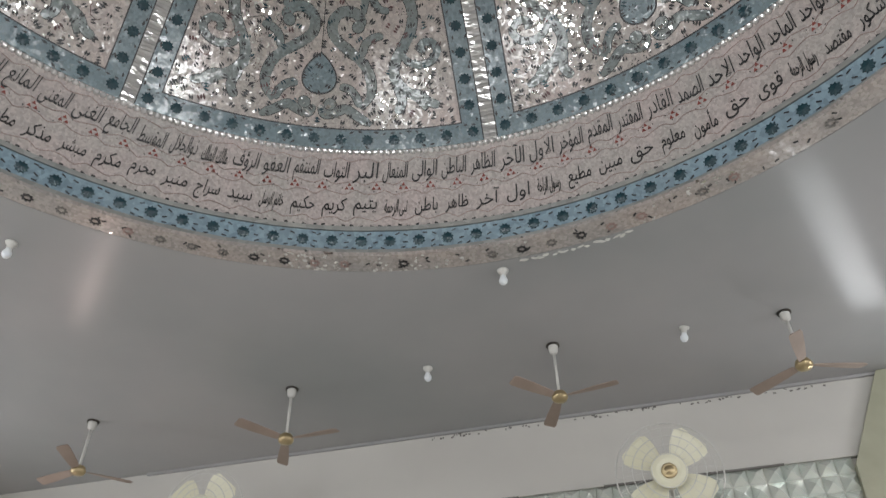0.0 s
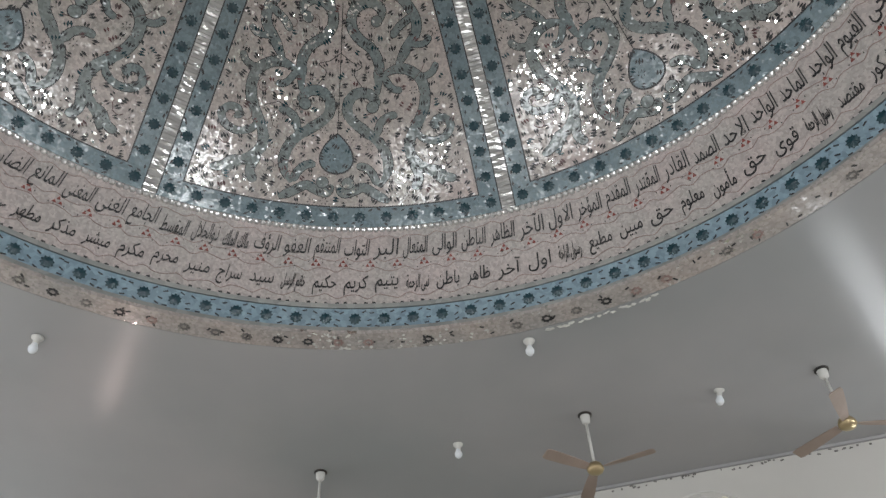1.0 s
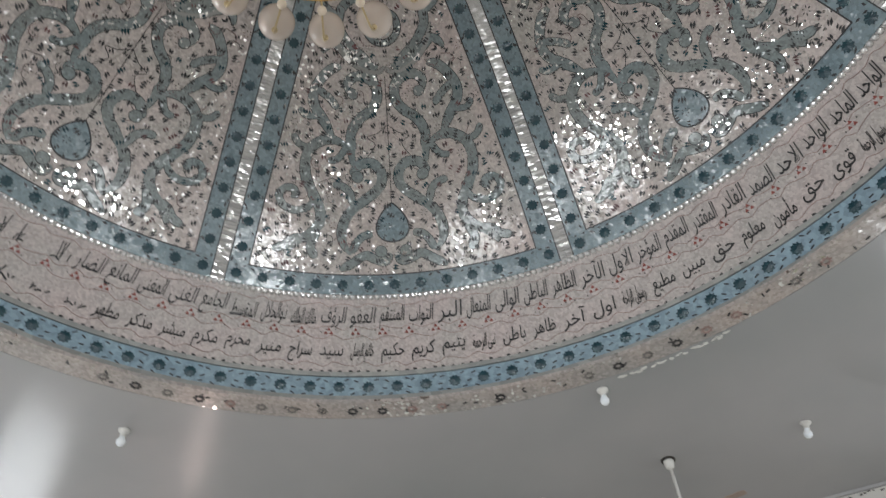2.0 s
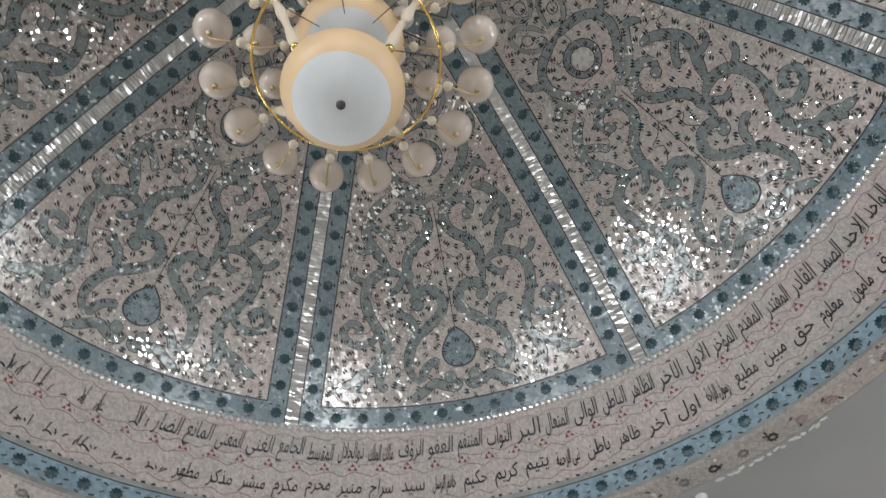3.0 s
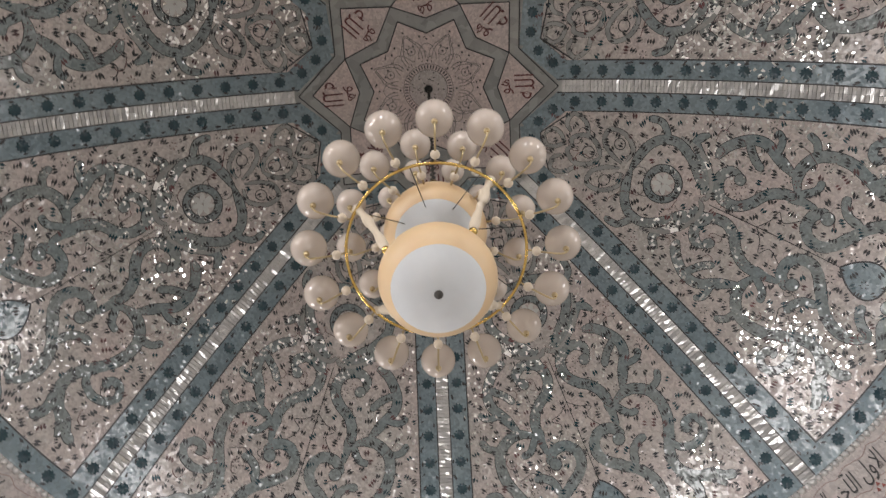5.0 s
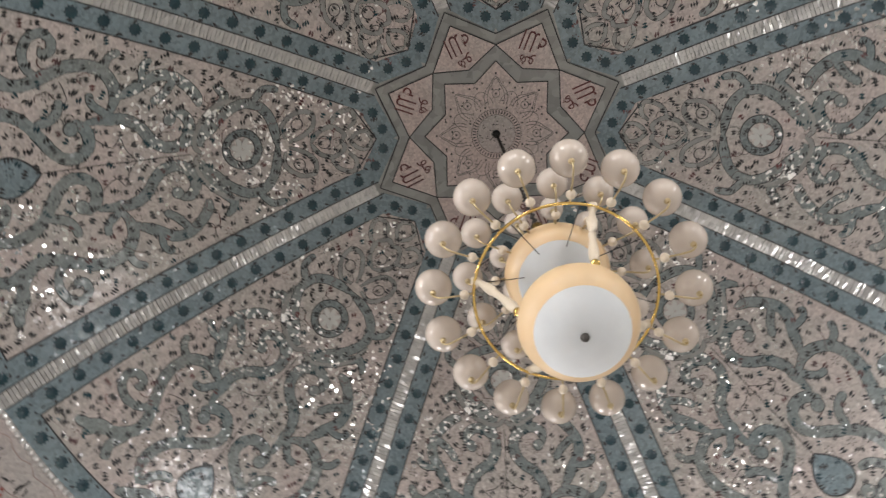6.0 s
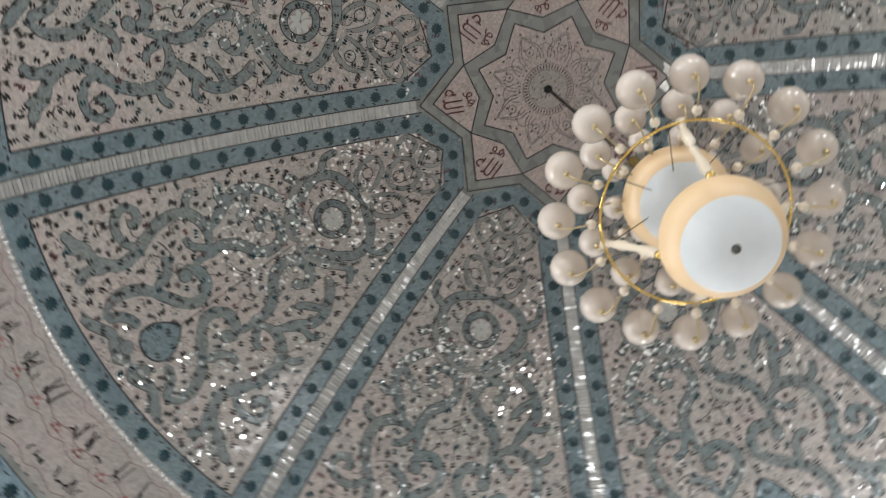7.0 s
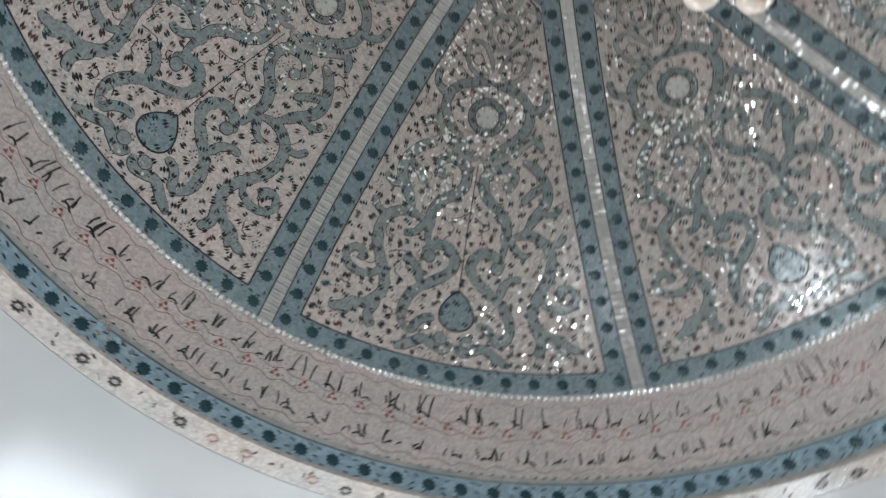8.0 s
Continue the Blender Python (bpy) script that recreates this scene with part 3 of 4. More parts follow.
for i in range(16):
    globe_arm(22.5 * i + TURN_G, 0.418, 4.442, 0.060, 0.32, RING_R)
for i in range(12):
    globe_arm(30 * i + 12, 0.306, 4.635, 0.0525, 0.212, 0.17)
for i in range(8):
    globe_arm(45 * i + TURN_G, 0.18, 4.81, 0.0425, 0.12, 0.045)


# ---------------------------------------------------------------- ceiling fans and bulbs
def place(nn, s, z):
    a = radians(TURN)
    return Vector((math.cos(a), math.sin(a), 0)) * nn + Vector((math.sin(a), -math.cos(a), 0)) * s + Vector((0, 0, z))


def ceiling_fan(nn, s, first, drop=0.485):
    m = Matrix.Translation(place(nn, s, CEIL)) @ pose(0, 0, 0, 0, 0, first)
    fan = empty("ceiling_fan", m, label="ceiling fan at rest with three brown blades and a brass hub", category="ceiling fan", group="ceiling fans in a row")
    part("canopy", Shape().lathe([(0.0, -0.085), (0.014, -0.085), (0.034, -0.065), (0.040, -0.022), (0.040, -0.010), (0, -0.010)], 20).mesh("canopy", M["white"], True), fan, "white bell canopy")
    part("ceiling_plate", Shape().lathe([(0.0, -0.012), (0.052, -0.012), (0.056, -0.006), (0.056, 0.0), (0.0, 0.0)], 20).mesh("ceiling_plate", M["iron"], True), fan, "dark round ceiling plate")
    part("down_rod", Shape().lathe([(0.0, -drop + 0.04), (0.012, -drop + 0.04), (0.012, -0.08), (0, -0.08)], 12).mesh("down_rod", M["white"], True), fan, "white down rod")
    part("motor", Shape().lathe([(0.0, -drop - 0.037), (0.03, -drop - 0.035), (0.054, -drop - 0.026), (0.066, -drop - 0.005), (0.062, -drop + 0.016), (0.05, -drop + 0.04), (0.02, -drop + 0.055), (0, -drop + 0.055)], 24).mesh("motor", M["gold_dull"], True), fan, "brass motor hub")
    for k in range(3):
        b = Shape()
        prof = [(0.07, 0.026), (0.13, 0.034), (0.3, 0.046), (0.44, 0.05), (0.47, 0.038)]
        v = []
        for x, hw in prof:
            v += [(x, -hw, -0.008), (x, hw, 0.012), (x, hw, 0.018), (x, -hw, -0.002)]
        f = []
        for i in range(len(prof) - 1):
            for e in range(4):
                f.append((4 * i + e, 4 * i + (e + 1) % 4, 4 * i + 4 + (e + 1) % 4, 4 * i + 4 + e))
        f += [(3, 2, 1, 0), (16, 17, 18, 19)]
        b.add(v, f, pose(0, 0, -drop, 0, 0, 120 * k))
        part("blade", b.mesh("blade", M["fan_wood"]), fan, "brown blade")
    return fan


for nn, s, first in ((5.0, 0.155, 85.5), (5.04, 1.975, 115.0), (5.05, -2.15, 94.0), (5.08, -4.12, 25.0)):
    ceiling_fan(nn, s, first)


def bulb(nn, s, tilt):
    m = Matrix.Translation(place(nn, s, CEIL)) @ pose(0, 0, 0, tilt, tilt * 0.5, 0)
    b = empty("bulb_holder", m, label="white bulb holder with an unlit lamp under the ceiling", category="lamp", group="bulb holders")
    part("holder", Shape().lathe([(0.0, -0.05), (0.02, -0.05), (0.022, -0.02), (0.04, -0.01), (0.042, 0.0), (0, 0)], 14).mesh("holder", M["white"], True), b, "white holder")
    part("bulb", Shape().lathe([(0.0, -0.125), (0.018, -0.122), (0.03, -0.105), (0.032, -0.085), (0.02, -0.06), (0.016, -0.045), (0, -0.045)], 14).mesh("bulb", M["opal_white"], True), b, "unlit white bulb")


for q in ((3.94, -0.06, 3), (5.05, -0.92, 0), (5.03, 1.21, 14), (2.75, -3.25, 5)):
    bulb(*q)


# ---------------------------------------------------------------- ornament of the panels
# strokes of a panel's right half: metres from its middle line, degrees from the crown
STROKES = [
    (0.080, [(0.34, 58.1), (0.405, 56.5), (0.395, 54.5), (0.325, 52.7), (0.21, 51.3), (0.115, 50.25), (0.07, 49.0), (0.085, 47.6), (0.15, 46.85), (0.24, 47.0), (0.295, 47.9), (0.285, 48.7)]),
    (0.078, [(0.30, 47.1), (0.305, 45.3), (0.30, 43.2), (0.235, 41.6), (0.14, 40.5), (0.078, 39.2), (0.078, 37.6), (0.14, 36.6), (0.235, 36.35), (0.31, 37.3), (0.295, 38.6)]),
    (0.080, [(0.33, 44.9), (0.43, 44.2), (0.53, 44.3), (0.64, 45.5), (0.685, 47.3), (0.68, 49.2), (0.63, 51.0), (0.58, 52.6), (0.58, 54.2), (0.645, 55.6), (0.765, 56.9), (0.86, 58.5)]),
]
SIDE_STROKES = [
    (0.058, [(0.62, 51.4), (0.67, 52.5), (0.77, 53.15), (0.87, 52.75), (0.905, 51.7), (0.86, 50.7), (0.79, 50.6), (0.77, 51.3), (0.81, 51.55)]),
    (0.076, [(0.45, 44.0), (0.52, 41.9), (0.59, 40.2), (0.585, 38.6), (0.515, 36.9), (0.43, 35.7), (0.35, 35.3)]),
    (0.070, [(0.07, 37.2), (0.14, 34.6), (0.27, 32.7), (0.345, 30.8), (0.33, 29.0), (0.25, 27.6), (0.13, 26.8), (0.0, 26.5)]),
    (0.062, [(0.05, 35.3), (0.162, 34.9), (0.308, 33.7), (0.41, 32.6), (0.50, 33.9)]),
]
SPURS = [
    (0.070, [(0.02, 58.0), (0.07, 58.95), (0.155, 58.6), (0.226, 58.2), (0.336, 59.2), (0.43, 60.0)]),
    (0.060, [(0.16, 55.6), (0.235, 55.8), (0.295, 56.7), (0.33, 57.9)]),
    (0.058, [(0.315, 52.0), (0.335, 50.5), (0.40, 49.7), (0.47, 49.6)]),
    (0.066, [(0.66, 56.3), (0.79, 56.6), (0.87, 57.6), (0.96, 58.1)]),
    (0.066, [(0.60, 55.3), (0.66, 57.3), (0.62, 58.7)]),
    (0.050, [(0.62, 45.5), (0.73, 45.1), (0.77, 44.0)]),
    (0.046, [(0.54, 41.4), (0.66, 41.6), (0.71, 40.8)]),
    (0.050, [(0.34, 44.8), (0.42, 46.4), (0.50, 46.7)]),
    (0.050, [(0.35, 29.5), (0.45, 28.4), (0.44, 26.7)]),
    (0.056, [(0.56, 38.2), (0.46, 39.2), (0.40, 40.4)]),
]
# round ends of the curls: place and radius
KNOBS = [(0.268, 48.55, 0.046), (0.272, 38.5, 0.042), (0.10, 57.75, 0.046)]
FINE = [
    (0.034, [(0.05, 25.6), (0.16, 25.9), (0.25, 24.4), (0.24, 22.6), (0.14, 22.3), (0.06, 23.6), (0.02, 25.2)]),
    (0.034, [(0.0, 22.6), (0.09, 21.6), (0.12, 20.0), (0.06, 18.6), (0.0, 18.9)]),
    (0.032, [(0.12, 20.4), (0.22, 19.6), (0.25, 18.0), (0.16, 17.4), (0.10, 18.2)]),
    (0.030, [(0.0, 17.9), (0.06, 17.0), (0.07, 15.9), (0.0, 15.2)]),
    (0.034, [(0.40, 30.8), (0.34, 33.6), (0.20, 35.4), (0.06, 35.9), (0.0, 35.2)]),
]
THIN = [
    [(0.18, 46.2), (0.11, 44.6), (0.17, 43.7), (0.085, 43.2), (0.0, 42.2)],
    [(0.0, 52.3), (0.0, 49.0), (0.0, 44.0), (0.0, 36.4)],
]


def taper(n, w):
    return [w * min(1.0, 0.35 + 5.0 * min(i, n - 1 - i) / n) for i in range(n)]


SPM = lambda x, th: sector_point(0.0, x, th)
scroll_meshes, rim_shape = [], Shape()
BROAD = STROKES + SIDE_STROKES + SPURS
for k, (width, pts) in enumerate(BROAD + FINE):
    for s in (-1, 1):
        line = [SPM(s * x, th) for x, th in smooth_line(pts, 6)]
        n = len(line)
        w = width
        sh = Shape()
        ribbon(sh, line, taper(n, w), 0.0062 + 0.0002 * k)
        scroll_meshes.append(sh.mesh("scroll", M["scroll"] if k < len(BROAD) else M["grey"]))
        ribbon(rim_shape, line, [q + (0.011 if k < len(BROAD) else 0.007) for q in taper(n, w)], 0.0030 + 0.0001 * k)
for k, (x, th, r) in enumerate(KNOBS):
    for s in (-1, 1):
        ends = [[SPM(s * (x + q * math.cos(0.3 * i)), th + math.degrees(q * math.sin(0.3 * i) / RHO)) for i in range(21)] for q in (r, r + 0.0055)]
        sh = Shape()
        patch(sh, ends[0], 0.0118 + 0.0002 * k, 2)
        scroll_meshes.append(sh.mesh("scroll", M["scroll"]))
        patch(rim_shape, ends[1], 0.0100 + 0.0002 * k, 2)
for pts in THIN:
    for s in (-1, 1):
        ribbon(rim_shape, [SPM(s * x, th) for x, th in smooth_line(pts, 6)], 0.006, 0.006)

# teardrop and the rosettes
drop = []
for i in range(40):
    t = 2 * math.pi * i / 40
    drop.append((0.165 * math.sin(t) * math.sin(t / 2) ** 0.8, 54.2 - 2.4 * math.cos(t)))
sh = Shape()
patch(sh, [SPM(x, th) for x, th in drop], 0.0068)
TEAR = sh.mesh("teardrop", M["blue"])
ribbon(rim_shape, [SPM(x, th) for x, th in drop], 0.012, 0.008, True)


def circle(x0, th0, r, n=36):
    return [SPM(x0 + r * math.cos(2 * math.pi * i / n), th0 + math.degrees(r * math.sin(2 * math.pi * i / n) / RHO)) for i in range(n)]


sh = Shape()
ribbon(sh, circle(0, 30.6, 0.125), 0.055, 0.0066, True)
ROS_RING = sh.mesh("rosette_ring", M["scroll"])
for r in (0.098, 0.155):
    ribbon(rim_shape, circle(0, 30.6, r, 48), 0.008, 0.0075, True)
for x, th, r in ((0.0, 21.0, 0.05), (0.16, 24.2, 0.045), (-0.16, 24.2, 0.045)):
    ribbon(rim_shape, circle(x, th, r, 24), 0.007, 0.0078, True)
PETALS = []
for i in range(7):
    a0 = 2 * math.pi * i / 7
    rim = []
    for q in range(10):
        t = 2 * math.pi * q / 10
        u, w = 0.05 + 0.042 * math.cos(t), 0.021 * math.sin(t)
        x, y = u * math.cos(a0) - w * math.sin(a0), u * math.sin(a0) + w * math.cos(a0)
        rim.append(SPM(x, 30.6 + math.degrees(y / RHO)))
    sh = Shape()
    patch(sh, rim, 0.010 + 0.004 * (i % 3), 1)
    PETALS.append(sh.mesh("petal", M["pale_glass"]))
RIM = rim_shape.mesh("outline", M["ink"])


def leaf(shape, x, th, size, ang, lift=0.0105):
    """A slim little leaf."""
    c, s = math.cos(ang), math.sin(ang)
    size *= 1.15
    v = []
    for u, w in ((-1, 0), (0.1, 0.42), (1, 0), (0.1, -0.42)):
        px, py = size * (u * c - w * s), size * (u * s + w * c)
        v.append(SPM(x + px, th + math.degrees(py / RHO)))
    shape.add([surf(a, t, lift) for a, t in v] + [surf(a, t, -0.002) for a, t in v], [(0, 3, 2, 1), (0, 1, 5, 4), (1, 2, 6, 5), (2, 3, 7, 6), (3, 0, 4, 7)])


rnd = random.Random(7)


def speck_meshes():
    dark, red, green = Shape(), Shape(), Shape()
    spots = []
    tries = 0
    while len(spots) < 760 and tries < 30000:
        tries += 1
        th = math.degrees(math.acos(rnd.uniform(math.cos(radians(60.3)), math.cos(radians(14.5)))))
        room = math.radians(22.5) * RHO * math.sin(radians(th)) - EDGE - 0.03
        if room < 0.04:
            continue
        x = rnd.uniform(-room, room)
        y = radians(th) * RHO
        if any((x - a) ** 2 + (y - b) ** 2 < 0.0052 for a, b in spots):
            continue
        if (x * x + (y - radians(30.6) * RHO) ** 2) < 0.013:
            continue
        spots.append((x, y))
        kind = rnd.random()
        if kind < 0.10:
            sh = red if rnd.random() < 0.5 else dark
            for k in range(6):
                a = math.pi * k / 3
                leaf(sh, x + 0.025 * math.cos(a), th + math.degrees(0.025 * math.sin(a) / RHO), 0.008, a)
        elif kind < 0.24:
            a = rnd.uniform(0, 6.3)
            for k in (-1, 1):
                leaf(dark, x + k * 0.009, th, 0.019, 1.57 + 0.15 * k + 0.2 * math.sin(a))
                leaf(dark, x + k * 0.009, th + 0.55, 0.010, 1.57)
        else:
            sh = dark if kind < 0.80 else (red if kind < 0.87 else green)
            a = rnd.uniform(0, 6.3)
            for k in range(rnd.choice((2, 2, 3))):
                leaf(sh, x - (k - 0.5) * 0.022 * math.sin(a), th + math.degrees((k - 0.5) * 0.022 * math.cos(a) / RHO), rnd.uniform(0.013, 0.024), a + k * rnd.uniform(-0.25, 0.45))
    # dashes between the stars of the border
    dash = Shape()
    t = 16.28
    st = 1.57
    while t < 60.8:
        for s in (-1, 1):
            e = math.radians(22.5) * RHO * math.sin(radians(t))
            for _ in range(2):
                leaf(dash, s * (e - DOT_X + rnd.choice((-0.055, 0.05)) + rnd.uniform(-0.01, 0.01)), t + rnd.uniform(-0.3, 0.3), rnd.uniform(0.014, 0.022), rnd.uniform(0.9, 2.2), 0.0115)
        t += st
    w = math.radians(22.5) * RHO * math.sin(radians(61.8)) - DOT_X
    for i in range(40):
        leaf(dash, -w + 2 * w * i / 39, 61.85 + rnd.choice((-0.85, 0.8)) + rnd.uniform(-0.15, 0.15), rnd.uniform(0.014, 0.022), rnd.uniform(-0.7, 0.7), 0.0115)
    # fine tendrils
    for _ in range(46):
        th = rnd.uniform(17, 59)
        room = math.radians(22.5) * RHO * math.sin(radians(th)) - EDGE - 0.12
        if room < 0.05:
            continue
        x, a = rnd.uniform(-room, room), rnd.uniform(0, 6.3)
        line = []
        for k in range(9):
            line.append(SPM(x, th))
            a += rnd.uniform(-0.2, 1.0) * (1 if _ % 2 else -1)
            x += 0.022 * math.cos(a)
            th += math.degrees(0.022 * math.sin(a) / RHO)
        ribbon(red if _ % 3 else dark, line, 0.0045, 0.009)
    return [("dark_leaves", dark.mesh("dark_leaves", M["ink"])), ("red_leaves", red.mesh("red_leaves", M["speck"])),
            ("green_leaves", green.mesh("green_leaves", M["dot"])), ("border_dashes", dash.mesh("border_dashes", M["ink"]))]


SPECKS = speck_meshes()
for i, panel in enumerate(PANELS):
    turn = pose(0, 0, 0, 0, 0, 45 * i)
    for me in scroll_meshes:
        part("scroll", me, panel, "grey-blue scroll", turn)
    part("teardrop", TEAR, panel, "light blue teardrop", turn)
    ros = part("rosette", ROS_RING, panel, "round rosette with mirror petals", turn)
    for me in PETALS:
        part("petal", me, ros)
    part("outline", RIM, panel, "thin black outlines", turn)
    for name, me in SPECKS:
        part(name, me, panel, "", turn, "stuff")

# ---------------------------------------------------------------- writing of the frieze
FORMS = {}
for letters, start, count in (("ا", 0xFE8D, 2), ("ب", 0xFE8F, 4), ("ة", 0xFE93, 2), ("تثجحخ", 0xFE95, 4), ("دذرز", 0xFEA9, 2), ("سشصضطظعغفقكلمنه", 0xFEB1, 4), ("وى", 0xFEED, 2), ("ي", 0xFEF1, 4), ("ؤ", 0xFE85, 2), ("أ", 0xFE83, 2), ("آ", 0xFE81, 2)):
    for i, ch in enumerate(letters):
        FORMS[ch] = (start + count * i, count)


def joined(word):
    """The word in its joined letter shapes, in the order in which they stand on the wall."""
    out = []
    letters = list(word)
    i = 0
    link = False
    while i < len(letters):
        ch = letters[i]
        if ch == " ":
            out.append(" ")
            link = False
            i += 1
            continue
        if ch == "ل" and i + 1 < len(letters) and letters[i + 1] == "ا":
            out.append(chr(0xFEFC if link else 0xFEFB))
            link = False
            i += 2
            continue
        base, count = FORMS[ch]
        nxt = i + 1 < len(letters) and letters[i + 1] != " " and count == 4
        out.append(chr(base + ((3 if nxt else 1) if link else (2 if nxt else 0))))
        link = nxt
        i += 1
    return "".join(reversed(out))


def word_points(text):
    cu = bpy.data.curves.new("writing", "FONT")
    cu.body, cu.resolution_u, cu.extrude = text, 2, 0.02
    cu.offset = -0.004
    ob = new("writing", cu)
    dg = bpy.context.evaluated_depsgraph_get()
    me = ob.evaluated_get(dg).to_mesh()
    v = np.array([p.co[:] for p in me.vertices])
    f = [tuple(p.vertices) for p in me.polygons]
    bpy.data.objects.remove(ob)
    bpy.data.curves.remove(cu)
    return v, f


def write(word, az, th, width, size, material, parent, shear=0.12, lift=0.005):
    """A word on the dome, set upright, no wider than width; size: the height of its type."""
    v, f = word_points(joined(word))
    lo, hi = v.min(0), v.max(0)
    mid = (lo + hi) / 2
    s = min(width / (hi[0] - lo[0]), size)
    sy = size * 1.1
    pts = []
    for x, y, z in v:
        yy = (y - mid[1]) * sy
        xx = (x - mid[0]) * s + yy * shear
        t = th - math.degrees(yy / RHO)
        pts.append(surf(az - math.degrees(xx / (RHO * math.sin(radians(t)))), t, lift + (0.004 if z > 0 else -0.004)))
    part("word", mesh_of("word", pts, f, material), parent, "black painted word")


NAMES = "الحي القيوم الواجد الماجد الواحد الاحد الصمد القادر المقتدر المقدم المؤخر الاول الآخر الظاهر الباطن الوالى المتعال البر التواب المنتقم العفو الرؤف مالك_الملك ذوالجلال المقسط الجامع الغنى المغنى المانع الضار".split()
for i, w in enumerate(NAMES):
    write(w.replace("_", " "), 68.9 + 3.6 * (i - 13), 65.75, 0.185, 0.165, M["ink"], frieze)
LOWER = "شكور مقتصد رسول_الرحمة قوى حق مأمون معلوم حق مبين مطيع رسول_الراحة اول آخر ظاهر باطن نبى_الرحمة يتيم كريم حكيم خاتم_الرسل سيد سراج منير محرم مكرم مبشر مذكر مطهر".split()
for i, w in enumerate(LOWER):
    write(w.replace("_", " "), 65.3 + 3.6 * (i - 11), 70.0, 0.17, 0.135, M["ink"], frieze)

# writing too faint to read: plain bars
for row_th, hgt, n0, n1 in ((65.75, 0.15, len(NAMES) - 13, 100 - 13), (70.0, 0.10, len(LOWER) - 11, 100 - 11)):
    for i in range(n0, n1):
        az = (68.9 if hgt > 0.12 else 65.3) + 3.6 * i
        sh = Shape()
        for q in range(rnd.choice((3, 4, 4, 5))):
            x = rnd.uniform(-0.085, 0.08)
            hh = hgt * rnd.choice((1.0, 0.8, 0.5, 0.35))
            top = row_th - math.degrees((hh - hgt * 0.45) / RHO)
            bot = row_th + math.degrees(hgt * rnd.uniform(0.25, 0.5) / RHO)
            lean = rnd.uniform(-0.02, 0.035)
            ribbon(sh, [sector_point(az, x + lean, top), sector_point(az, x + 0.2 * lean, (top + bot) / 2), sector_point(az, x, bot)], rnd.uniform(0.006, 0.011), 0.007)
        x0, n_b = rnd.uniform(-0.09, 0.0), rnd.choice((3, 4, 5))
        ribbon(sh, [sector_point(az, x0 + q * 0.02, row_th + math.degrees((hgt * 0.4 - 0.016 * math.sin(q * 1.1)) / RHO)) for q in range(n_b)], rnd.uniform(0.009, 0.014), 0.0068)
        part("writing_bars", sh.mesh("writing_bars", M["ink"]), frieze, "row of dark bars")

# small marks of the frieze and of the rings
tri, bow, vine, dash = Shape(), Shape(), Shape(), Shape()
for i in range(111):
    az = 86.85 + 360 * (i + 0.5) / 111
    for dx, dt in ((0, -0.30), (-0.021, 0.14), (0.021, 0.14)):
        m = surf_m(*sector_point(az, dx, 67.5 + dt), 0.0)
        tri.lathe([(0.017, -0.002), (0.016, 0.006), (0.0, 0.008)], 3, m @ pose(0, 0, 0, 0, 0, 90))
    for dx in (-0.03, 0.03, 0.1):
        m = surf_m(*sector_point(az, dx, 72.15 + rnd.uniform(-0.08, 0.08)), 0.0, rnd.uniform(-30, 30))
        bow.box(0.026, 0.014, 0.012, m)
    for dx in (-0.055, -0.02, 0.05):
        m = surf_m(*sector_point(az, dx, 67.6 + rnd.uniform(-0.5, 0.5)), 0.0, rnd.uniform(0, 180))
        bow.box(0.007, 0.007, 0.01, m)
    for dx, dt in ((-0.02, 0.75), (0.02, -0.7), (-0.05, -0.85), (0.06, 0.85), (0.0, 0.15)):
        m = surf_m(*sector_point(az, dx + rnd.uniform(-0.02, 0.02), 74.06 + dt), 0.012, rnd.uniform(-35, 35))
        dash.box(0.034, 0.009, 0.008, m)
    if rnd.random() < 0.8:
        for _ in range(2):
            m = ledge_m(az + rnd.uniform(-1, 1), 3.74 + rnd.uniform(-0.06, 0.06), rnd.uniform(0, 180))
            bow.box(0.03, 0.010, 0.01, m)
for th, amp, ph in ((66.95, 0.22, 0), (68.15, 0.25, 1), (71.3, 0.25, 2), (64.25, 0.2, 3)):
    ribbon(vine, [(i * 0.5, th + amp * math.sin(i * 0.5 * math.pi / 1.65 + ph) + 0.08 * math.sin(i * 1.7)) for i in range(720)], 0.0036, 0.004, True)
part("red_triangles", tri.mesh("red_triangles", M["brick_red"]), frieze, "rows of small red triangles", kind="stuff")
part("dark_marks", bow.mesh("dark_marks", M["ink"]), frieze, "small dark marks", kind="stuff")
part("vine_lines", vine.mesh("vine_lines", M["vine"]), frieze, "thin red-brown vines")
part("ring_dashes", dash.mesh("ring_dashes", M["ink"]), blue_ring, "short black dashes", kind="stuff")

ring = Shape()
ring.lathe([(0.031, -0.004), (0.029, 0.006), (0.020, 0.006), (0.018, -0.004)], 12)
for k in range(8):
    ring.box(0.010, 0.010, 0.012, pose(0, 0, 0, 0, 0, 45 * k) @ pose(0.033, 0, 0, 0, 0, 45))
RINGS = [ring.mesh("faded_flower", M["ink"]), ring.mesh("faded_flower_pale", M["grey_marks_shade"]), ring.mesh("faded_flower_brown", M["vine"])]
lower = bpy.data.objects["lower_border"]
for i in range(111):
    k = rnd.random()
    if k < 0.72:
        part("flower", RINGS[0 if k < 0.25 else (1 if k < 0.62 else 2)], lower, m=ledge_m(86.85 + 360 * (i + 0.5) / 111, 3.745))

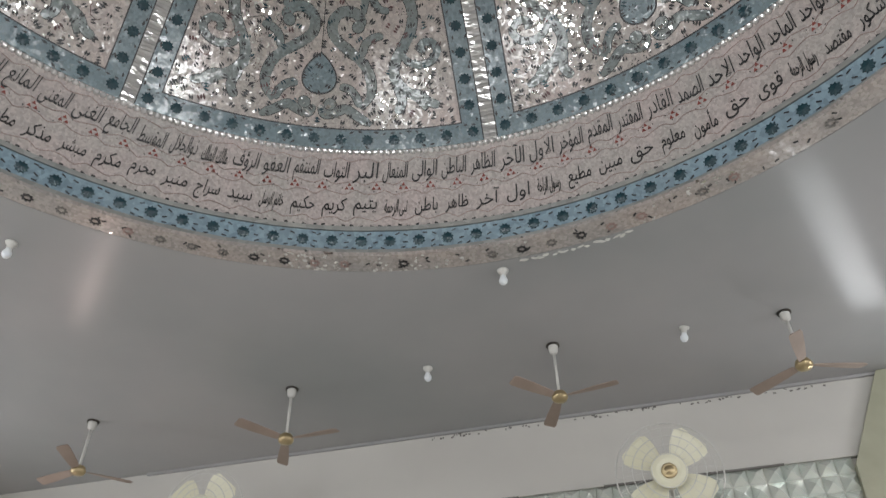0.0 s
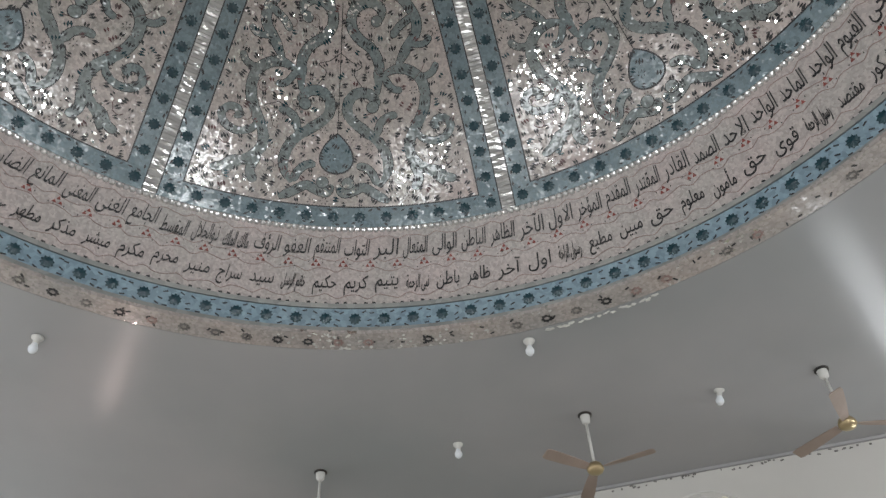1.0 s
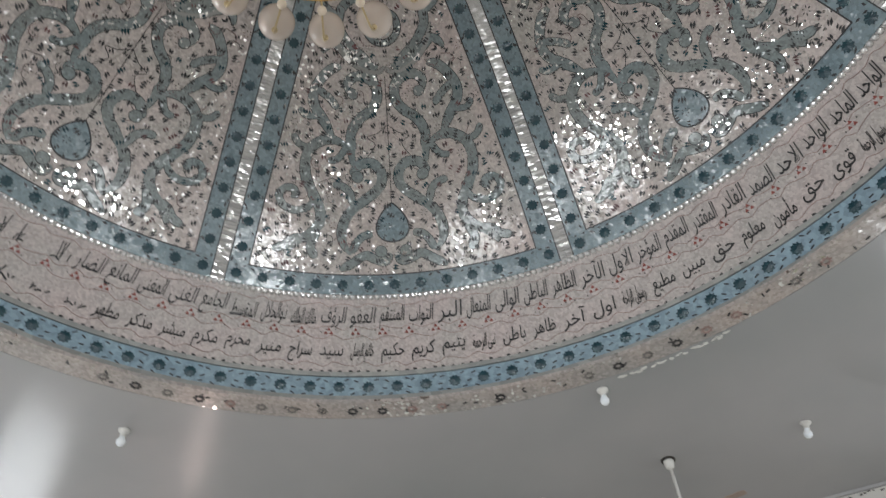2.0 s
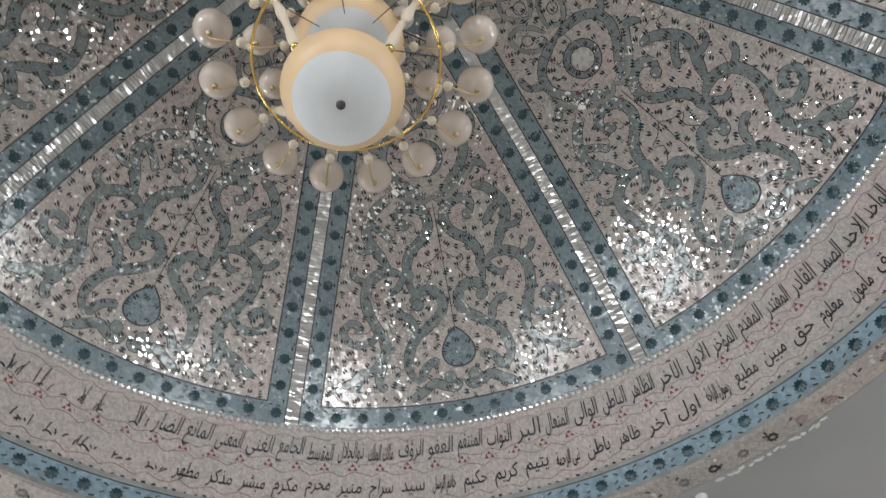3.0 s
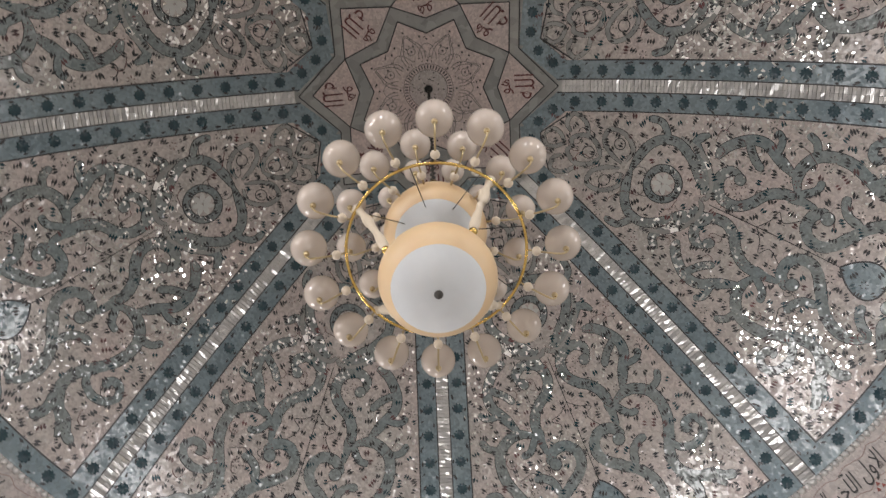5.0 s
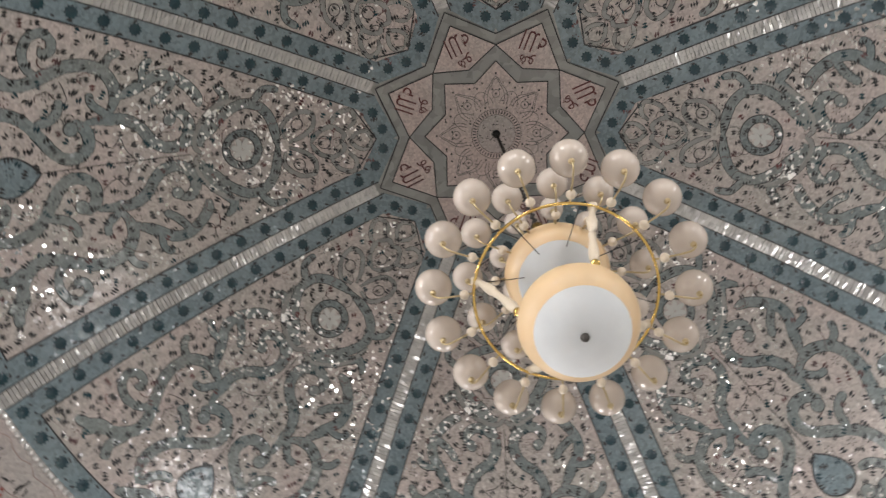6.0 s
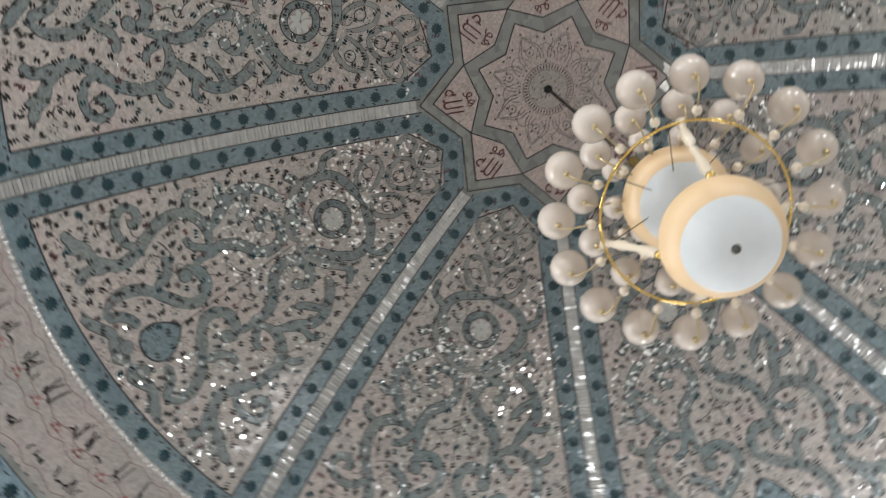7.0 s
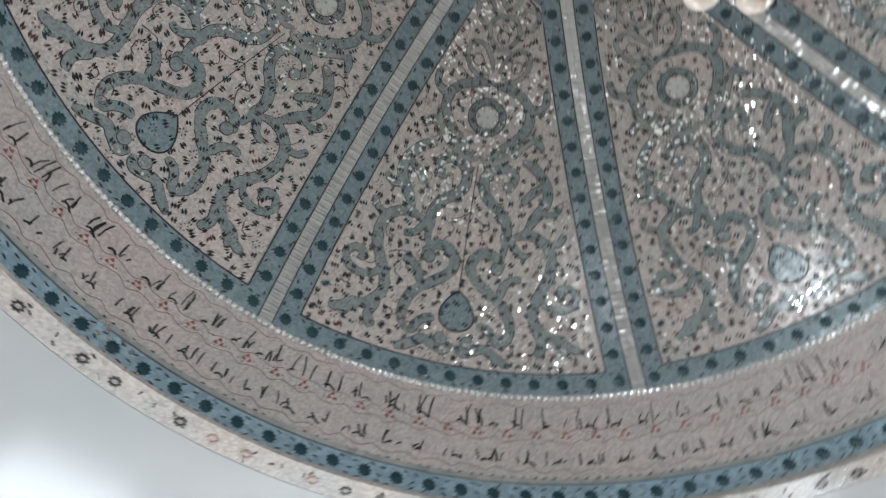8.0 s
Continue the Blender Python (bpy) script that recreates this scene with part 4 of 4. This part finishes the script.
for i in range(8):
    a = 22.5 + 45 * i
    c = bpy.data.objects["crown"]
    write("الله", a, math.degrees(0.80 / RHO), 0.20, 0.21, M["red"], c, 0.0, 0.013)
    write("هو", a, math.degrees(0.66 / RHO), 0.12, 0.14, M["red"], c, 0.0, 0.013)

# ---------------------------------------------------------------- mirror-glass wall, pier and wall fans
REST_SHAPE, TILES = Shape(), []
rows_z = [CEIL - 0.722 - 0.14 * i for i in range(8)]
for r, z in enumerate(rows_z):
    for c in range(62):
        x = -4.2 + 0.14 * c
        if x > 2.3:
            break
        apexp = (x + 0.07 + rnd.uniform(-0.015, 0.015), -0.015 - rnd.uniform(0.02, 0.05), z - 0.07 + rnd.uniform(-0.015, 0.015))
        quad = [(x, 0.02, z), (x + 0.138, 0.02, z), (x + 0.138, 0.02, z - 0.138), (x, 0.02, z - 0.138)]
        sh = Shape().add(quad + [apexp], [(0, 1, 4), (1, 2, 4), (2, 3, 4), (3, 0, 4)], wall_pose(TURN, 0, 0))
        if r < 3 and -0.6 < x < 2.9:
            TILES.append(sh.mesh("mirror_tile", M["mosaic_wall"]))
        else:
            REST_SHAPE.add(sh.v, sh.f)
mos = part("mirror_mosaic", REST_SHAPE.mesh("mirror_mosaic", M["mosaic_wall"]), bpy.data.objects["wall_north"], "facets of pale green mirror glass", kind="stuff")
for me in TILES:
    part("mirror_tile", me, mos)
bed = Shape().box(6.72, 0.26, CEIL - 0.727, wall_pose(TURN, -0.93, (CEIL - 0.727) / 2, 0.165))
part("mosaic_bed", bed.mesh("mosaic_bed", M["wall"]), bpy.data.objects["wall_north"], "plastered wall behind the mirror glass")
# solid dark strips paint the shade of the gap below the beam
seam = Shape().box(1.5, 0.012, 0.018, wall_pose(TURN, 1.1, 4.792, -0.004)).box(0.5, 0.012, 0.016, wall_pose(TURN, -0.65, 4.789, -0.004))
part("gap_shade_strip", seam.mesh("gap_shade_strip", M["grey_marks_shade"]), beam, "dark strip that paints the shaded gap along the lower edge")
sh = Shape()
for i in range(70):
    s = rnd.uniform(-1.2, 2.7)
    sh.box(rnd.uniform(0.008, 0.03), 0.01, rnd.uniform(0.006, 0.014), wall_pose(TURN, s, CEIL - rnd.uniform(0.03, 0.06), -0.003) @ pose(0, 0, 0, 0, rnd.uniform(-25, 25), 0))
part("dirt_specks", sh.mesh("dirt_specks", M["grey_marks_shade"]), beam, "dark flakes under the ceiling", kind="stuff")
cor = Shape().box(8.0, 0.03, 0.024, wall_pose(TURN, -0.2, CEIL - 0.0135, -0.016))
tagged(new("trim", cor.mesh("trim", M["ceiling"])), "thin grey cornice between ceiling and beam", "trim", kind="structure")

pier = Shape()
v = [(x, y, z) for z, x0 in ((0, 2.0), (4.7, 2.38), (CEIL - 0.003, 2.82)) for x, y in ((x0, -0.06), (x0 + 0.33, -0.06), (x0 + 0.33, 0.29), (x0, 0.29))]
f = [(4 * k + e, 4 * k + (e + 1) % 4, 4 * k + 4 + (e + 1) % 4, 4 * k + 4 + e) for k in range(2) for e in range(4)] + [(8, 9, 10, 11), (3, 2, 1, 0)]
pier.add(v, f, wall_pose(TURN, 0, 0))
tagged(new("pier", pier.mesh("pier", M["pier"])), "olive-grey plastered pier that widens below the ceiling", "pier", kind="structure")


def wall_fan(s, z, out, r, tilt):
    """A bracket fan: cage of thin rings, cream blades, round hub."""
    base = wall_pose(TURN, s, z, 0.0)
    fan = empty("wall_fan", base, label="cream wall fan with a wire cage on a bracket", category="wall fan", group="wall fans")
    face = pose(0, -out, 0, 90 + tilt, 0, 0)       # local z looks into the room
    part("bracket", Shape().tube([(0, 0.0, -0.22), (0, -0.08, -0.22), (0, -out + 0.12, -0.10), (0, -out + 0.08, 0)], 0.018, 8).mesh("bracket", M["white"], True), fan, "white bracket")
    part("wall_plate", Shape().box(0.12, 0.02, 0.2, pose(0, -0.011, -0.22)).mesh("wall_plate", M["white"]), fan)
    part("motor", Shape().lathe([(0, -0.18), (0.06, -0.18), (0.085, -0.15), (0.085, -0.03), (0.05, 0.0), (0, 0)], 20, face).mesh("motor", M["cream"], True), fan, "cream motor")
    part("hub", Shape().lathe([(0.055, 0.07), (0.060, 0.082), (0.048, 0.092), (0.042, 0.084), (0.036, 0.095), (0.0, 0.100)], 24, face).mesh("hub", M["gold_dull"], True), fan, "brass-rimmed centre badge")
    part("hub_plate", Shape().lathe([(0.13, 0.072), (0.137, 0.078), (0.130, 0.086), (0.105, 0.083), (0.098, 0.089), (0.086, 0.086), (0.05, 0.076), (0.0, 0.076)], 32, face).mesh("hub_plate", M["blade"], True), fan, "cream ringed plate behind the badge")
    rim = [face @ Vector((r * math.cos(2 * math.pi * i / 48), r * math.sin(2 * math.pi * i / 48), 0)) for i in range(49)]
    cage = part("cage", Shape().tube(rim, 0.007, 6).mesh("cage", M["white"], True), fan, "round wire cage")
    for q, zz in ((0.86, 0.05), (0.68, 0.075), (0.50, 0.085), (0.32, 0.085), (0.22, 0.08)):
        part("cage_ring", Shape().tube([face @ Vector((r * q * math.cos(2 * math.pi * i / 40), r * q * math.sin(2 * math.pi * i / 40), zz)) for i in range(41)], 0.0034, 5).mesh("cage_ring", M["white"], True), cage)
    for i in range(24):
        a = 2 * math.pi * i / 24
        part("cage_wire", Shape().tube([face @ Vector((r * q * math.cos(a), r * q * math.sin(a), zz)) for q, zz in ((0.2, 0.08), (0.5, 0.085), (0.8, 0.06), (1.0, 0.0), (0.9, -0.06), (0.3, -0.1))], 0.0014, 4).mesh("cage_wire", M["white"], True), cage)
    for k in range(4):
        b = Shape()
        v, f = [], []
        for j in range(7):
            u = 0.18 + 0.70 * j / 6
            hw = r * (0.10 + 0.26 * math.sin(min(1.0, j / 5) * math.pi / 2)) * (1.0 if j < 6 else 0.7)
            for e in (-1, 1):
                v += [(r * u, e * hw, 0.02 * e), (r * u, e * hw, 0.02 * e - 0.006)]
        for j in range(6):
            a, c = 4 * j, 4 * j + 4
            f += [(a, a + 2, c + 2, c), (a + 1, c + 1, c + 3, a + 3), (a, c, c + 1, a + 1), (a + 2, a + 3, c + 3, c + 2)]
        f += [(0, 1, 3, 2), (24, 26, 27, 25)]
        b.add(v, f, face @ pose(0, 0, 0.02, 0, 0, 90 * k + 47))
        part("blade", b.mesh("blade", M["blade"]), fan, "pale yellow plastic blade")
    return fan


wall_fan(0.87, 4.505, 0.75, 0.40, 8)
wall_fan(-3.05, 4.67, 0.75, 0.38, 8)


# peeled plaster at the rim of the dome
chips = Shape()
for i in range(16):
    a = 54.5 + i * 0.75 + rnd.uniform(-0.3, 0.3)
    m = pose(0, 0, 0, 0, 0, a) @ pose(h + 0.02 + 0.02 * abs(math.sin(i * 1.3)), 0, CEIL - 0.004, rnd.uniform(-4, 4), rnd.uniform(-6, 6), rnd.uniform(-25, 25)) @ Matrix.Diagonal((rnd.uniform(0.2, 0.5), rnd.uniform(0.5, 1.1), 1, 1))
    chips.add([(-0.02, -0.03, 0), (0.015, -0.035, 0.002), (0.03, 0.0, -0.004), (0.01, 0.034, 0), (-0.025, 0.02, -0.003), (-0.02, -0.03, 0.012), (0.015, -0.035, 0.012), (0.03, 0.0, 0.012), (0.01, 0.034, 0.012), (-0.025, 0.02, 0.012)],
              [(4, 3, 2, 1, 0), (0, 1, 6, 5), (1, 2, 7, 6), (2, 3, 8, 7), (3, 4, 9, 8), (4, 0, 5, 9)], m)
part("peeled_plaster", chips.mesh("peeled_plaster", M["white"]), bpy.data.objects["ceiling"], "white flakes of peeled plaster", kind="stuff")
